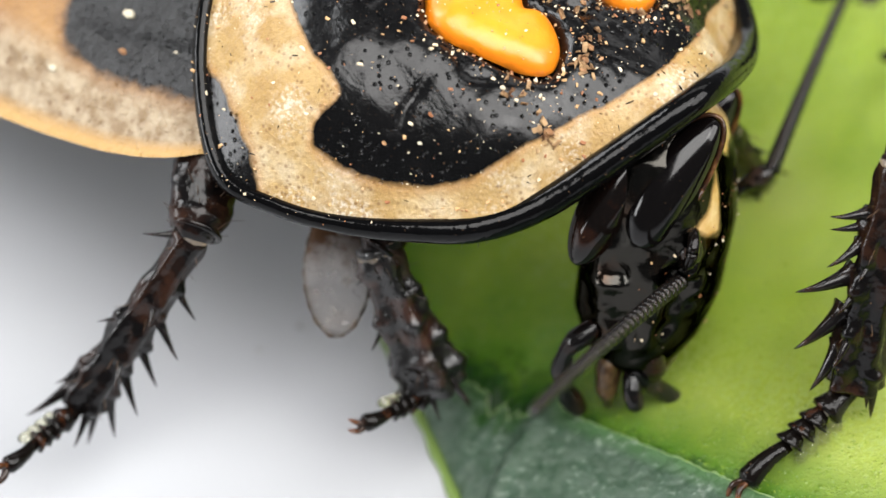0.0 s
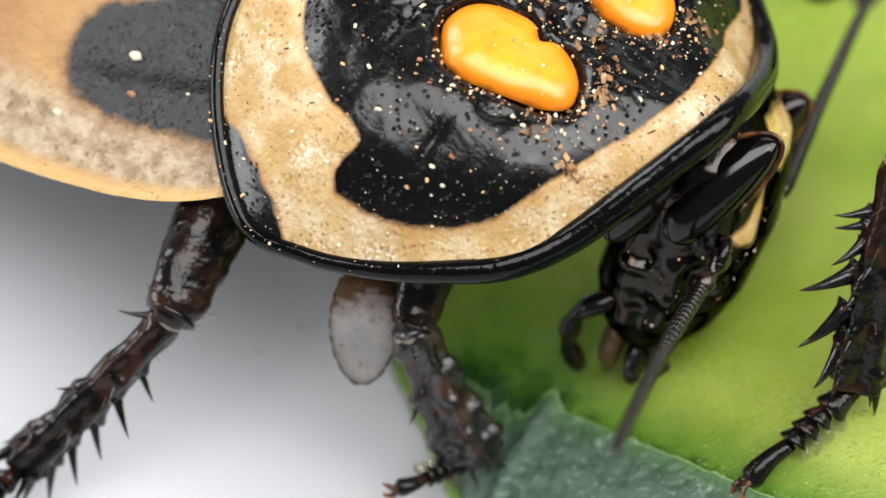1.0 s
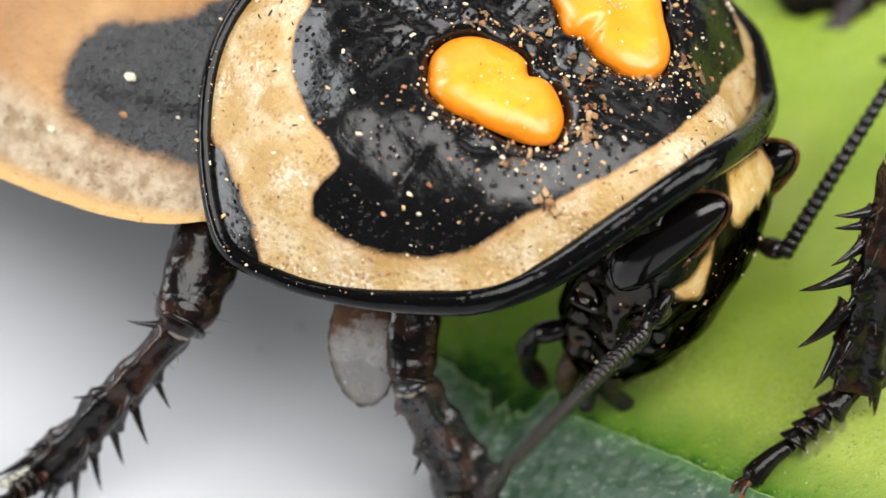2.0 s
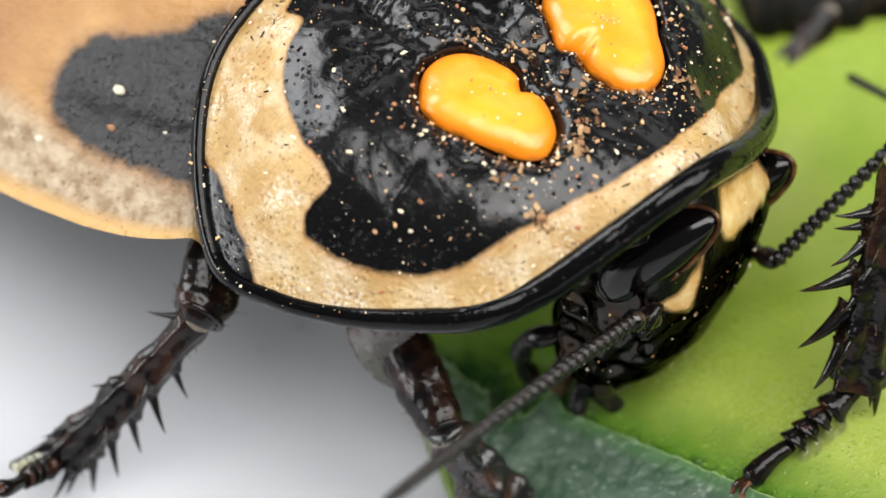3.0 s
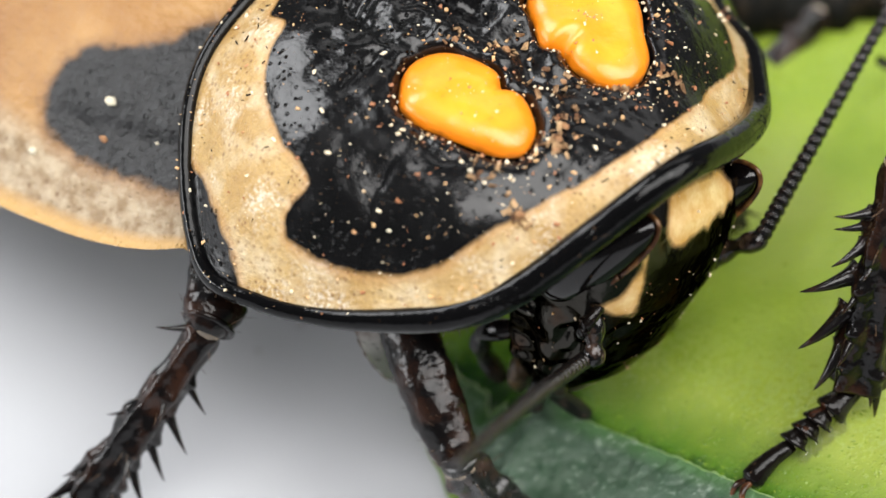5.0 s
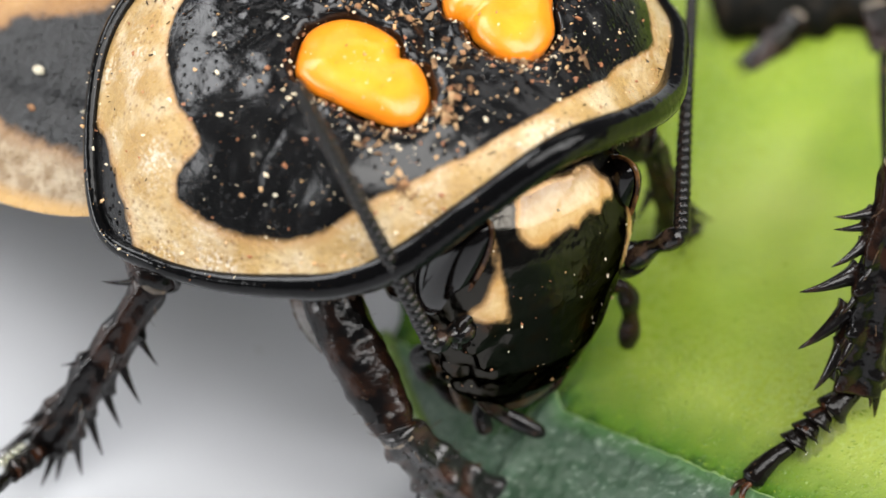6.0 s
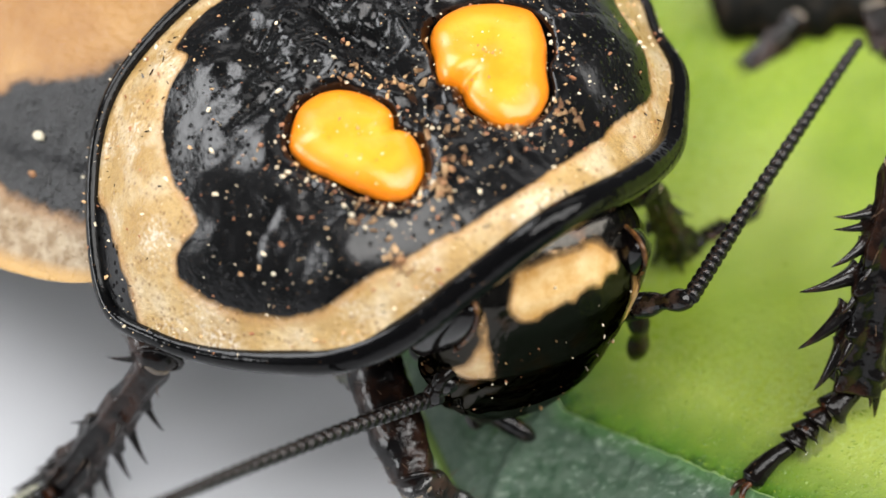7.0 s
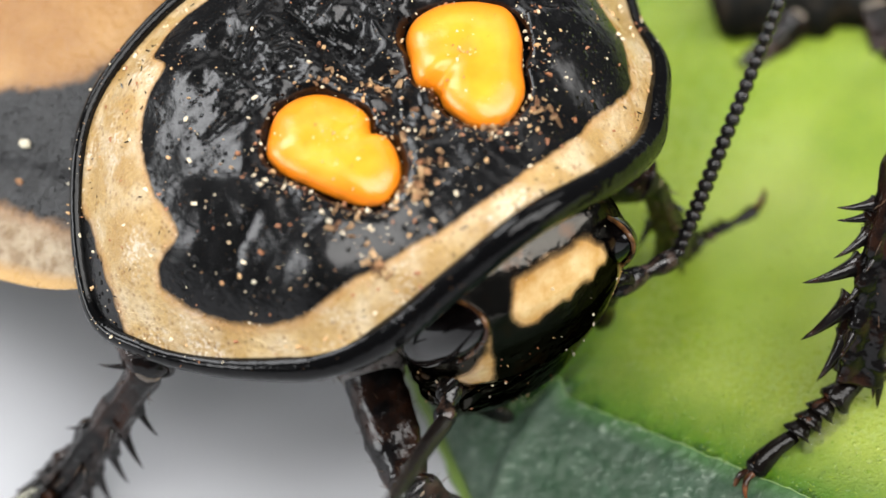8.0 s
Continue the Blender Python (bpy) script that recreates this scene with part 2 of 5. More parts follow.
def skin_material():
    g = Graph("green_skin", rough=0.45)
    col = g.mix(g.noise(0.9, 6, lo=0.35, hi=0.7), (0.015, 0.047, 0.020), (0.036, 0.078, 0.044))
    bloom = g.math("MULTIPLY", g.noise(2.6, 7, 0.65, lo=0.42, hi=0.72), 0.7)
    col = g.mix(bloom, col, (0.10, 0.135, 0.10))
    col = g.mix(g.math("MULTIPLY", g.noise(0.5, 3, lo=0.45, hi=0.65), 0.5), col, (0.06, 0.095, 0.065))
    col = g.mix(g.ramp(g.attr("rind"), 0.55, 0.0), col, (0.05, 0.13, 0.035))
    chewed = g.ramp(g.math("ADD", g.attr("rind"), g.math("MULTIPLY", g.math("SUBTRACT", g.noise(2.0, 5), 0.5), 1.6)), 0.75, 0.35)
    col = g.mix(g.math("MULTIPLY", chewed, g.attr("bite")), col, (0.010, 0.050, 0.004))
    streak = g.node("ShaderNodeVectorMath", {0: g.co, 1: (2.0, 6.0, 9.0)}, operation="MULTIPLY").outputs[0]
    fleck = g.math("MULTIPLY", g.noise(1.0, 5, 0.65, lo=0.55, hi=0.66, vec=streak), g.noise(0.9, 3, lo=0.42, hi=0.6))
    col = g.mix(g.math("MULTIPLY", fleck, 0.7), col, (0.34, 0.40, 0.33))
    nor = g.bump(g.noise(1.6, 6), 0.30, 0.9)
    nor = g.bump(g.noise(1.0, 5, 0.65, vec=streak), 0.08, 0.8, nor)
    return g.out(colour=col, rough=g.math("ADD", g.math("MULTIPLY", g.noise(3.0, 4), 0.3), 0.25), normal=nor)


def floor_material():
    g = Graph("white_sheet", rough=0.5)
    col = g.mix(g.noise(0.05, 4, lo=0.3, hi=0.7), (0.41, 0.417, 0.44), (0.435, 0.443, 0.462))
    specks = g.math("MULTIPLY", g.voronoi(0.16, 0.09, 0.05), 0.5)
    col = g.mix(specks, col, (0.38, 0.38, 0.40))
    return g.out(colour=col, normal=g.bump(g.noise(2.0, 4), 0.03, 0.4), specular=0.2)


SHELL, WING, HEAD, SPOT = shell_material(), wing_material(), head_material(), spot_material()
RIM = black_material("black_rim", tint=(0.0016, 0.0016, 0.0018), rough=0.12, rust=0.75, relief=0.03, shine=0.20, spread=0.10)
LEG = black_material("leg_cuticle", tint=(0.0025, 0.002, 0.002), warm=(0.022, 0.009, 0.005), rough=0.21, rust=0.46, relief=0.10, scale=1.3, shine=0.29, spread=0.15)
SHIN = shin_material()
FOOT_M = black_material("foot_cuticle", tint=(0.004, 0.003, 0.0025), warm=(0.075, 0.024, 0.009), rough=0.14, rust=0.60, relief=0.06, scale=1.8, shine=0.22, spread=0.1)
SPINE = black_material("spine_horn", tint=(0.004, 0.003, 0.003), warm=(0.022, 0.010, 0.006), rough=0.2, rust=0.55, shine=0.4, spread=0.1)
CLAW = black_material("claw_horn", tint=(0.02, 0.008, 0.004), warm=(0.16, 0.055, 0.018), rough=0.16, rust=0.45, shine=0.35, spread=0.1)
BODY = black_material("underside", tint=(0.007, 0.005, 0.004), warm=(0.05, 0.022, 0.011), rough=0.4, rust=0.5, relief=0.2)
BEAD = black_material("antenna_bead", tint=(0.003, 0.0028, 0.0028), warm=(0.05, 0.030, 0.022), rough=0.16, rust=0.52, spread=0.1)
EYE_M = black_material("eye_lens", tint=(0.002, 0.0015, 0.0015), warm=(0.010, 0.004, 0.003), rough=0.12, rust=0.8, relief=0.004, shine=0.38, spread=0.06)
CHEEK = black_material("cheek_plate", tint=(0.003, 0.0018, 0.0014), warm=(0.022, 0.008, 0.004), rough=0.10, rust=0.5, relief=0.012, scale=0.9, shine=0.38, spread=0.06)
AMBER = black_material("amber_mouthpart", tint=(0.03, 0.015, 0.006), warm=(0.10, 0.055, 0.02), rough=0.3, rust=0.45)
RUST = black_material("rusty_seam", tint=(0.035, 0.014, 0.006), warm=(0.16, 0.07, 0.022), rough=0.2, rust=0.45, shine=0.35, spread=0.1)
KNEE = black_material("knee_ridge", tint=(0.13, 0.11, 0.09), warm=(0.30, 0.22, 0.14), rough=0.3, rust=0.45, relief=0.06, shine=0.5)
HONEY = Graph("honey_tip", (0.36, 0.22, 0.07), 0.25).mat
HAIR = Graph("brown_hair", (0.07, 0.035, 0.014), 0.4).mat


def hip_material():
    g = Graph("hip_plate", rough=0.3, **{"IOR": 1.12})
    blot = g.math("MAXIMUM", g.attr("pigment"), g.math("MULTIPLY", g.noise(2.2, 4, lo=0.56, hi=0.66), 0.6))
    blot = g.math("MINIMUM", g.math("ADD", blot, g.math("MULTIPLY", g.noise(3.0, 4, lo=0.45, hi=0.8), g.attr("pigment"))), 1.0)
    g.set(g.bsdf, {"Transmission Weight": g.blend(blot, 0.92, 0.1)})
    return g.out(colour=g.mix(blot, (0.74, 0.72, 0.71), (0.10, 0.052, 0.028)), rough=g.math("ADD", g.math("MULTIPLY", g.noise(4.0, 4), 0.3), 0.15), normal=g.bump(g.noise(3.0, 4), 0.05, 0.5))


COXA = hip_material()
PAD = Graph("foot_pad", (0.92, 0.90, 0.72), 0.03, **{"Transmission Weight": 0.95, "IOR": 1.33}).mat
FLESH, SKIN, FLOOR_M = flesh_material(), skin_material(), floor_material()


JUICE = Graph("juice", (0.17, 0.26, 0.02), 0.05, **{"Specular IOR Level": 0.9, "Coat Weight": 0.6, "Coat Roughness": 0.04}).mat


def flake_material():
    g = Graph("dust_flake", rough=0.6)
    info = g.node("ShaderNodeNewGeometry").outputs["Random Per Island"]
    col = g.mix(g.ramp(info, 0.35, 0.4), (0.72, 0.60, 0.42), (0.55, 0.33, 0.15))
    return g.out(colour=g.mix(g.ramp(info, 0.72, 0.76), col, (0.30, 0.12, 0.05)))


FLAKE = flake_material()
DEBRIS = black_material("rusty_debris", tint=(0.10, 0.045, 0.02), warm=(0.42, 0.27, 0.14), rough=0.6, rust=0.42, scale=3.0, shine=0.2)

# ---------------------------------------------------------------- ground
n = 60
s = np.linspace(-1, 1, n)
s = np.sign(s) * np.abs(s) ** 2.2 * 400
gx, gy = np.meshgrid(s, s)
ground = mesh_part("ground", np.stack([gx.ravel(), gy.ravel(), np.full(n * n, FLOOR)], -1), grid_faces(n, n), FLOOR_M)
tagged(ground, "white matt photographic sheet, clean and softly lit", "sheet", kind="structure")


def sheet_grain(x, y, size):
    """A tiny grain of dirt lying on the sheet."""
    rows, cols = 8, 12
    th, ph = np.meshgrid(np.linspace(0.05, np.pi - 0.05, rows), np.linspace(0, 2 * np.pi, cols, endpoint=False), indexing="ij")
    p = np.stack([np.sin(th) * np.cos(ph) * 1.2, np.sin(th) * np.sin(ph), np.cos(th) * 0.5], -1).reshape(-1, 3)
    p *= (1 + 0.4 * wobble(p[:, 0] + x, p[:, 1] + p[:, 2], y, 1.6))[:, None]
    ob = mesh_part("grain", p * size, grid_faces(rows, cols, True), Graph("grey_grain", (0.36, 0.355, 0.36), 0.7).mat)
    ob.location = (x * MM, y * MM, (FLOOR + size * 0.35) * MM)
    return tagged(ob, "tiny grey grain of dirt on the white sheet", "grain", group="grains on the sheet")


for spot in ((-5.25, 3.42, 0.10), (-4.11, 4.32, 0.10)):
    sheet_grain(*spot)


# ---------------------------------------------------------------- green slice
CORNER, BANK, FOOT = np.array((-1.51, 3.75, -3.45)), np.array((7.35, -3.81, 0.30)), np.array((0.43, -1.61, -3.6))
ACROSS = np.array((-0.3065, 0.1099, 0.9455))
EDGE = (BANK - CORNER) / np.linalg.norm(BANK - CORNER)
BACK = np.cross(ACROSS, EDGE)


def green_slice():
    """A cut piece of green fruit: wet flesh above, dark bloomed skin below its edge, bitten where it is being eaten."""
    top = new("fruit_slice")
    along_n = 260
    a = np.linspace(0.0, 26.0, along_n)
    tooth = np.array([noise.noise(Vector((x * 2.6, 0.3, 0))) + 0.6 * noise.noise(Vector((x * 7.0, 4.0, 0))) for x in a])
    bite = np.exp(-((a - 4.3) / 1.35) ** 4)
    down = bite * (0.55 + 0.75 * tooth) + 0.05 * tooth - 0.30 * np.exp(-((a - 6.15) / 0.28) ** 2)
    line = CORNER + a[:, None] * EDGE
    foot_way = (FOOT - CORNER) / np.linalg.norm(FOOT - CORNER)
    face = foot_way - EDGE * (foot_way @ EDGE)
    face /= np.linalg.norm(face)
    lip = line + np.outer(down, face) + np.outer(np.clip(-down, 0, 1) * 0.6, ACROSS)
    # flesh: rows run back from the lip
    back = np.concatenate([[0, 0.08, 0.2, 0.4, 0.7, 1.1, 1.6, 2.2, 3.0], np.linspace(4, 40, 40)])
    verts, rind = [], []
    for b in back:
        sink = np.exp(-b / 0.8)
        out = 3.2 * min(1.0, b / 3.0) ** 1.5 + 7.0 * min(1.0, max(0.0, b - 9.0) / 7.0)
        p = line + b * BACK - np.outer(out * np.clip(1 - a / 6.0, 0, 1), EDGE)
        p = p * (1 - sink) + (lip + b * BACK) * sink
        lump = 0.18 * np.array([noise.noise(Vector((x * 0.5, b * 0.5, 2.0))) for x in a]) * (1 - sink)
        lump -= 0.5 * np.exp(-((a - 4.8) / 1.9) ** 2) * np.exp(-((b - 1.2) / 1.2) ** 2)
        verts.append(p + lump[:, None] * ACROSS)
        eaten = np.exp(-((a - 4.4) / 2.3) ** 4)
        rind.append(np.minimum(b * (1 - 0.55 * eaten) + 0.35 * (1 - eaten), 0.25 + 0.75 * a))
    verts = np.concatenate(verts)
    verts[:, 2] = np.maximum(verts[:, 2], FLOOR + 0.02)
    mesh_part("flesh", verts, grid_faces(len(back), along_n), FLESH, top, "wet yellow-green cut flesh", {"rind": np.concatenate(rind)})
    # beads of juice added on the cut to catch glints, thickest near its edge
    sheet = verts.reshape(len(back), along_n, 3)
    beads = []
    while len(beads) < 900:
        along, deep = random.uniform(6.0, 19.0), random.expovariate(0.55)
        if deep > 7:
            continue
        i, j = np.interp(deep, back, np.arange(len(back))), along / 26.0 * (along_n - 1)
        p = sheet[int(i), int(j)] * (1 - i % 1) + sheet[int(i) + 1, int(j)] * (i % 1)
        size = 0.009 + 0.024 * random.random() ** 3
        way = EDGE * random.uniform(0.5, 1.0) + BACK * random.uniform(-0.6, 0.6)
        way /= np.linalg.norm(way)
        long = size * random.uniform(1.0, 3.0)
        beads.append(loft([p + way * long * q for q in (-1, -0.6, 0, 0.6, 1)], [(size * w, size * w * 0.7) for w in (0.15, 0.8, 1.0, 0.8, 0.15)], 7, up=ACROSS))
    tagged(mesh_part("juice", *join(beads), JUICE, top, "tiny wet beads of juice"), kind="stuff")
    # skin: from the lip down to the sheet
    rows = 40
    verts, rind = [], []
    for k in range(rows):
        u = k / (rows - 1)
        drop = (FLOOR - 0.05 - lip[:, 2]) / face[2]
        bulge = 0.5 * np.sin(np.pi * u) * np.clip(a / 6, 0, 1)
        p = lip + np.outer(np.maximum(drop, 0) * u, face) + np.outer(bulge, np.cross(face, EDGE) * np.sign(np.cross(face, EDGE)[2]))
        verts.append(p)
        rind.append(np.maximum(drop, 0) * u)
    mesh_part("skin", np.concatenate(verts), grid_faces(rows, along_n), SKIN, top, "dark green skin with a pale waxy bloom", {"rind": np.concatenate(rind), "bite": np.tile(np.exp(-((a - 4.2) / 1.8) ** 4), rows)})
    edge = loft(lip[3:] + 0.01 * ACROSS, [0.012 + 0.022 * abs(tooth[i]) for i in range(3, along_n)], 6)
    mesh_part("cut_edge", *edge, Graph("cut_rim", (0.22, 0.33, 0.12), 0.4).mat, top, "thin pale cut edge")
    low = [CORNER + foot_way * d + np.array((-0.10, -0.02, 0.06)) for d in np.linspace(-0.2, 14, 40)]
    mesh_part("rind_edge", *loft(low, [(0.17 + 0.04 * math.sin(i * 1.7), 0.10) for i in range(40)], 10), Graph("rind_cut", (0.13, 0.20, 0.045), 0.35).mat, top, "yellow-green cut border of the rind")
    tagged(top, "bitten wedge of green fruit lying on a white sheet", "fruit slice")
    return top


slice_ob = green_slice()

# ---------------------------------------------------------------- cockroach
roach = new("cockroach")
tagged(roach, "large tan and black cockroach with orange tubercles, feeding on fruit", "cockroach", group="cockroaches at the slice")
moving = {}

RIM_LINE = spline([(-6.03, -0.15, 2.08), (-5.97, 2.44, 1.87), (-5.45, 4.81, 1.18), (-4.14, 6.65, 0.26), (-1.96, 7.97, -0.67), (-0.19, 8.19, -0.87), (1.25, 7.5, -0.7), (2.79, 6.83, -0.35), (4.0, 5.66, 0.11), (4.98, 4.45, 0.57), (5.75, 2.55, 1.8), (6.15, -0.16, 3.16), (5.61, -2.15, 2.13), (4.91, -3.98, 0.83), (4.1, -5.32, 0.18), (2.97, -6.26, -0.28), (1.45, -7.2, -0.79), (-0.18, -7.93, -1.07), (-1.93, -8.17, -1.15), (-4.07, -6.84, -0.12), (-5.44, -5.1, 1.07), (-5.98, -2.74, 1.77)], 260)
OUTLINE, RIM_Z = RIM_LINE[:, :2], RIM_LINE[:, 2] - 0.22
BLACK = spline([(-5.2, 0), (-5.2, -1.4), (-5.25, -2.1), (-5.05, -2.85), (-4.75, -3.3), (-4.15, -3.38), (-3.85, -4.1), (-3.25, -4.88), (-2.5, -5.42), (-1.5, -5.8), (-0.65, -5.93), (-0.32, -6.12), (-0.45, -6.55), (-0.36, -6.85), (0.03, -6.95), (0.92, -6.7), (1.9, -6.24), (2.75, -5.7),
                (3.36, -5.16), (3.7, -4.55), (3.86, -3.94), (4.07, -3.33), (4.28, -2.5), (4.7, -1.4), (4.9, -0.3), (4.88, 0.5), (4.7, 1.8), (4.35, 2.95), (4.05, 3.75), (3.8, 4.9), (3.3, 5.5), (2.28, 6.08), (0.95, 6.45), (0.0, 6.8), (-0.4, 6.5), (-0.4, 6.1), (-1.5, 5.8), (-2.5, 5.4),
                (-3.3, 4.9), (-3.9, 4.1), (-4.7, 3.3), (-5.25, 2.1)], 260)
CORNER_PATCH = [(-4.3, -6.7), (-3.2, -7.02), (-2.2, -7.45), (-1.35, -7.78), (-0.5, -8.1), (-1.0, -9.0), (-3.0, -9.0), (-4.6, -7.4)]
KIDNEYS = [spline([(-0.25, -3.05), (-0.68, -2.45), (-0.74, -1.85), (-0.42, -1.3), (0.22, -0.94), (0.85, -0.88), (1.28, -1.12), (1.85, -0.98), (2.5, -1.28), (2.85, -1.75), (2.93, -2.2), (2.72, -2.52), (2.2, -2.8), (1.55, -3.05), (0.8, -3.28), (0.2, -3.32)], 90),
           spline([(0.4, 0.98), (-0.3, 1.45), (-0.52, 2.0), (-0.33, 2.75), (0.2, 3.36), (0.85, 3.68), (1.6, 3.4), (2.28, 2.83), (2.92, 2.32), (3.25, 1.62), (3.1, 1.03), (2.5, 0.77), (1.9, 0.75), (1.42, 0.92), (0.95, 0.74)], 90)]


def dome(xy, r, rim):
    """Height of the pronotum at points that lie at the share r of the way to its rim."""
    x, y = xy[:, 0], xy[:, 1] + 0.1
    z = rim + (3.1 - rim) * (1 - r ** 4.4)
    z += 0.45 * np.exp(-((x - 3.7) / 1.3) ** 2 - ((y + 4.4) / 1.3) ** 2) - 0.4 * np.exp(-((x - 4.3) / 1.2) ** 2 - ((y - 3.6) / 1.2) ** 2)
    x0, y0 = x, y
    x = x + 0.45 * wobble(x0, y0, 7.0, 0.9)
    y = y + 0.45 * wobble(x0, y0, 9.0, 0.9)
    z -= 0.42 * np.exp(-(y / 0.45) ** 2) * np.exp(-((x + 0.3) / 3.2) ** 4)
    z += 0.15 * np.exp(-((np.abs(y) - 0.95) / 0.35) ** 2) * np.exp(-((x + 0.8) / 2.4) ** 4)
    for k in KIDNEYS:
        d = inside_distance(xy, k)
        z -= (0.20 + 0.16 * wobble(x0, y0, 15.0, 0.8)) * np.exp(-((d - 0.05) / 0.22) ** 2)
        z -= 0.45 / (1 + np.exp(np.clip((d - 0.06) / 0.05, -60, 60)))
        z += 0.10 * np.exp(-((d - 0.62) / 0.25) ** 2) * (0.5 + wobble(x0, y0, 33.0, 0.7))
    for sgn in (-1, 1):
        w = y * sgn
        z -= 0.14 * np.exp(-((x - 1.5) / 0.9) ** 2) * np.exp(-((w - 3.75 + 0.18 * x) / 0.16) ** 2)
        z += 0.10 * np.exp(-((x - 1.3) / 1.5) ** 2) * np.exp(-((w - 4.3 + 0.10 * x) / 0.5) ** 2)
        z -= 0.10 * np.exp(-((x - 1.2 - 0.3 * (w - 5)) / 0.13) ** 2) * np.exp(-((w - 5.0) / 0.55) ** 2)
        z -= 0.28 * np.exp(-((x + 3.1) / 0.6) ** 2) * np.exp(-((w - 1.9) / 0.6) ** 2)
        z -= 0.14 * np.exp(-((x + 1.5 - 0.3 * (w - 3)) / 0.22) ** 2) * np.exp(-((w - 3.0) / 0.8) ** 2)
        z -= 0.045 * np.cos(w * 13 + 2 * x) * np.exp(-((x - 4.0) / 0.6) ** 2) * np.exp(-((w - 1.0) / 1.1) ** 2)
    rugged = np.exp(-((x0 + 2.2) / 1.9) ** 4 - ((np.abs(y0) - 1.4) / 1.7) ** 4)
    z -= 0.32 * rugged * (np.abs(wobble(x0 * 0.7, y0, 41.0, 1.3)) - 0.2) + 0.12 * rugged * np.abs(wobble(x0, y0, 47.0, 3.0))
    x, y = x0, y0
    pebble = wobble(x, y, 11.0, 4.2)
    z += 0.035 * pebble * np.exp(-((x - 1.5) / 2.5) ** 2) * np.exp(-((np.abs(y) - 5.6) / 1.0) ** 2)
    rough_part = np.clip(1 - r / 0.85, 0, 1) ** 0.5
    z += 0.12 * wobble(x, y, 1.0, 1.1) * rough_part + 0.04 * wobble(x, y, 5.0, 3.2) * rough_part
    return z


def bristles(parent, roots, short, long, label):
    """Fine hairs: roots are pairs of a place and a direction."""
    pieces = []
    for place, way in roots:
        way = Vector(way).normalized()
        size = random.uniform(short, long)
        bend = Vector((random.uniform(-1, 1), random.uniform(-1, 1), random.uniform(-1, 1))) * 0.15
        pts = [np.array(place) + np.array(way * (size * q) + bend * (size * q * q)) for q in (0, 0.4, 0.75, 1.0)]
        pieces.append(loft(pts, [0.013, 0.011, 0.007, 0.002], 4, up=(0.31, 0.2, 0.93)))
    ob = mesh_part("bristles", *join(pieces), HAIR, parent, label)
    return tagged(ob, kind="stuff")


def leg_bristles(parent, length, thick, count, label="sparse brown bristles"):
    roots = []
    for _ in range(count):
        x, turn = random.uniform(0.1, length * 0.95), random.uniform(0, 2 * math.pi)
        out = np.array((0.0, math.cos(turn), math.sin(turn)))
        roots.append((np.array((x, 0, 0.05)) + out * thick, (random.uniform(0.2, 0.9), out[1], out[2])))
    return bristles(parent, roots, 0.18, 0.5, label)


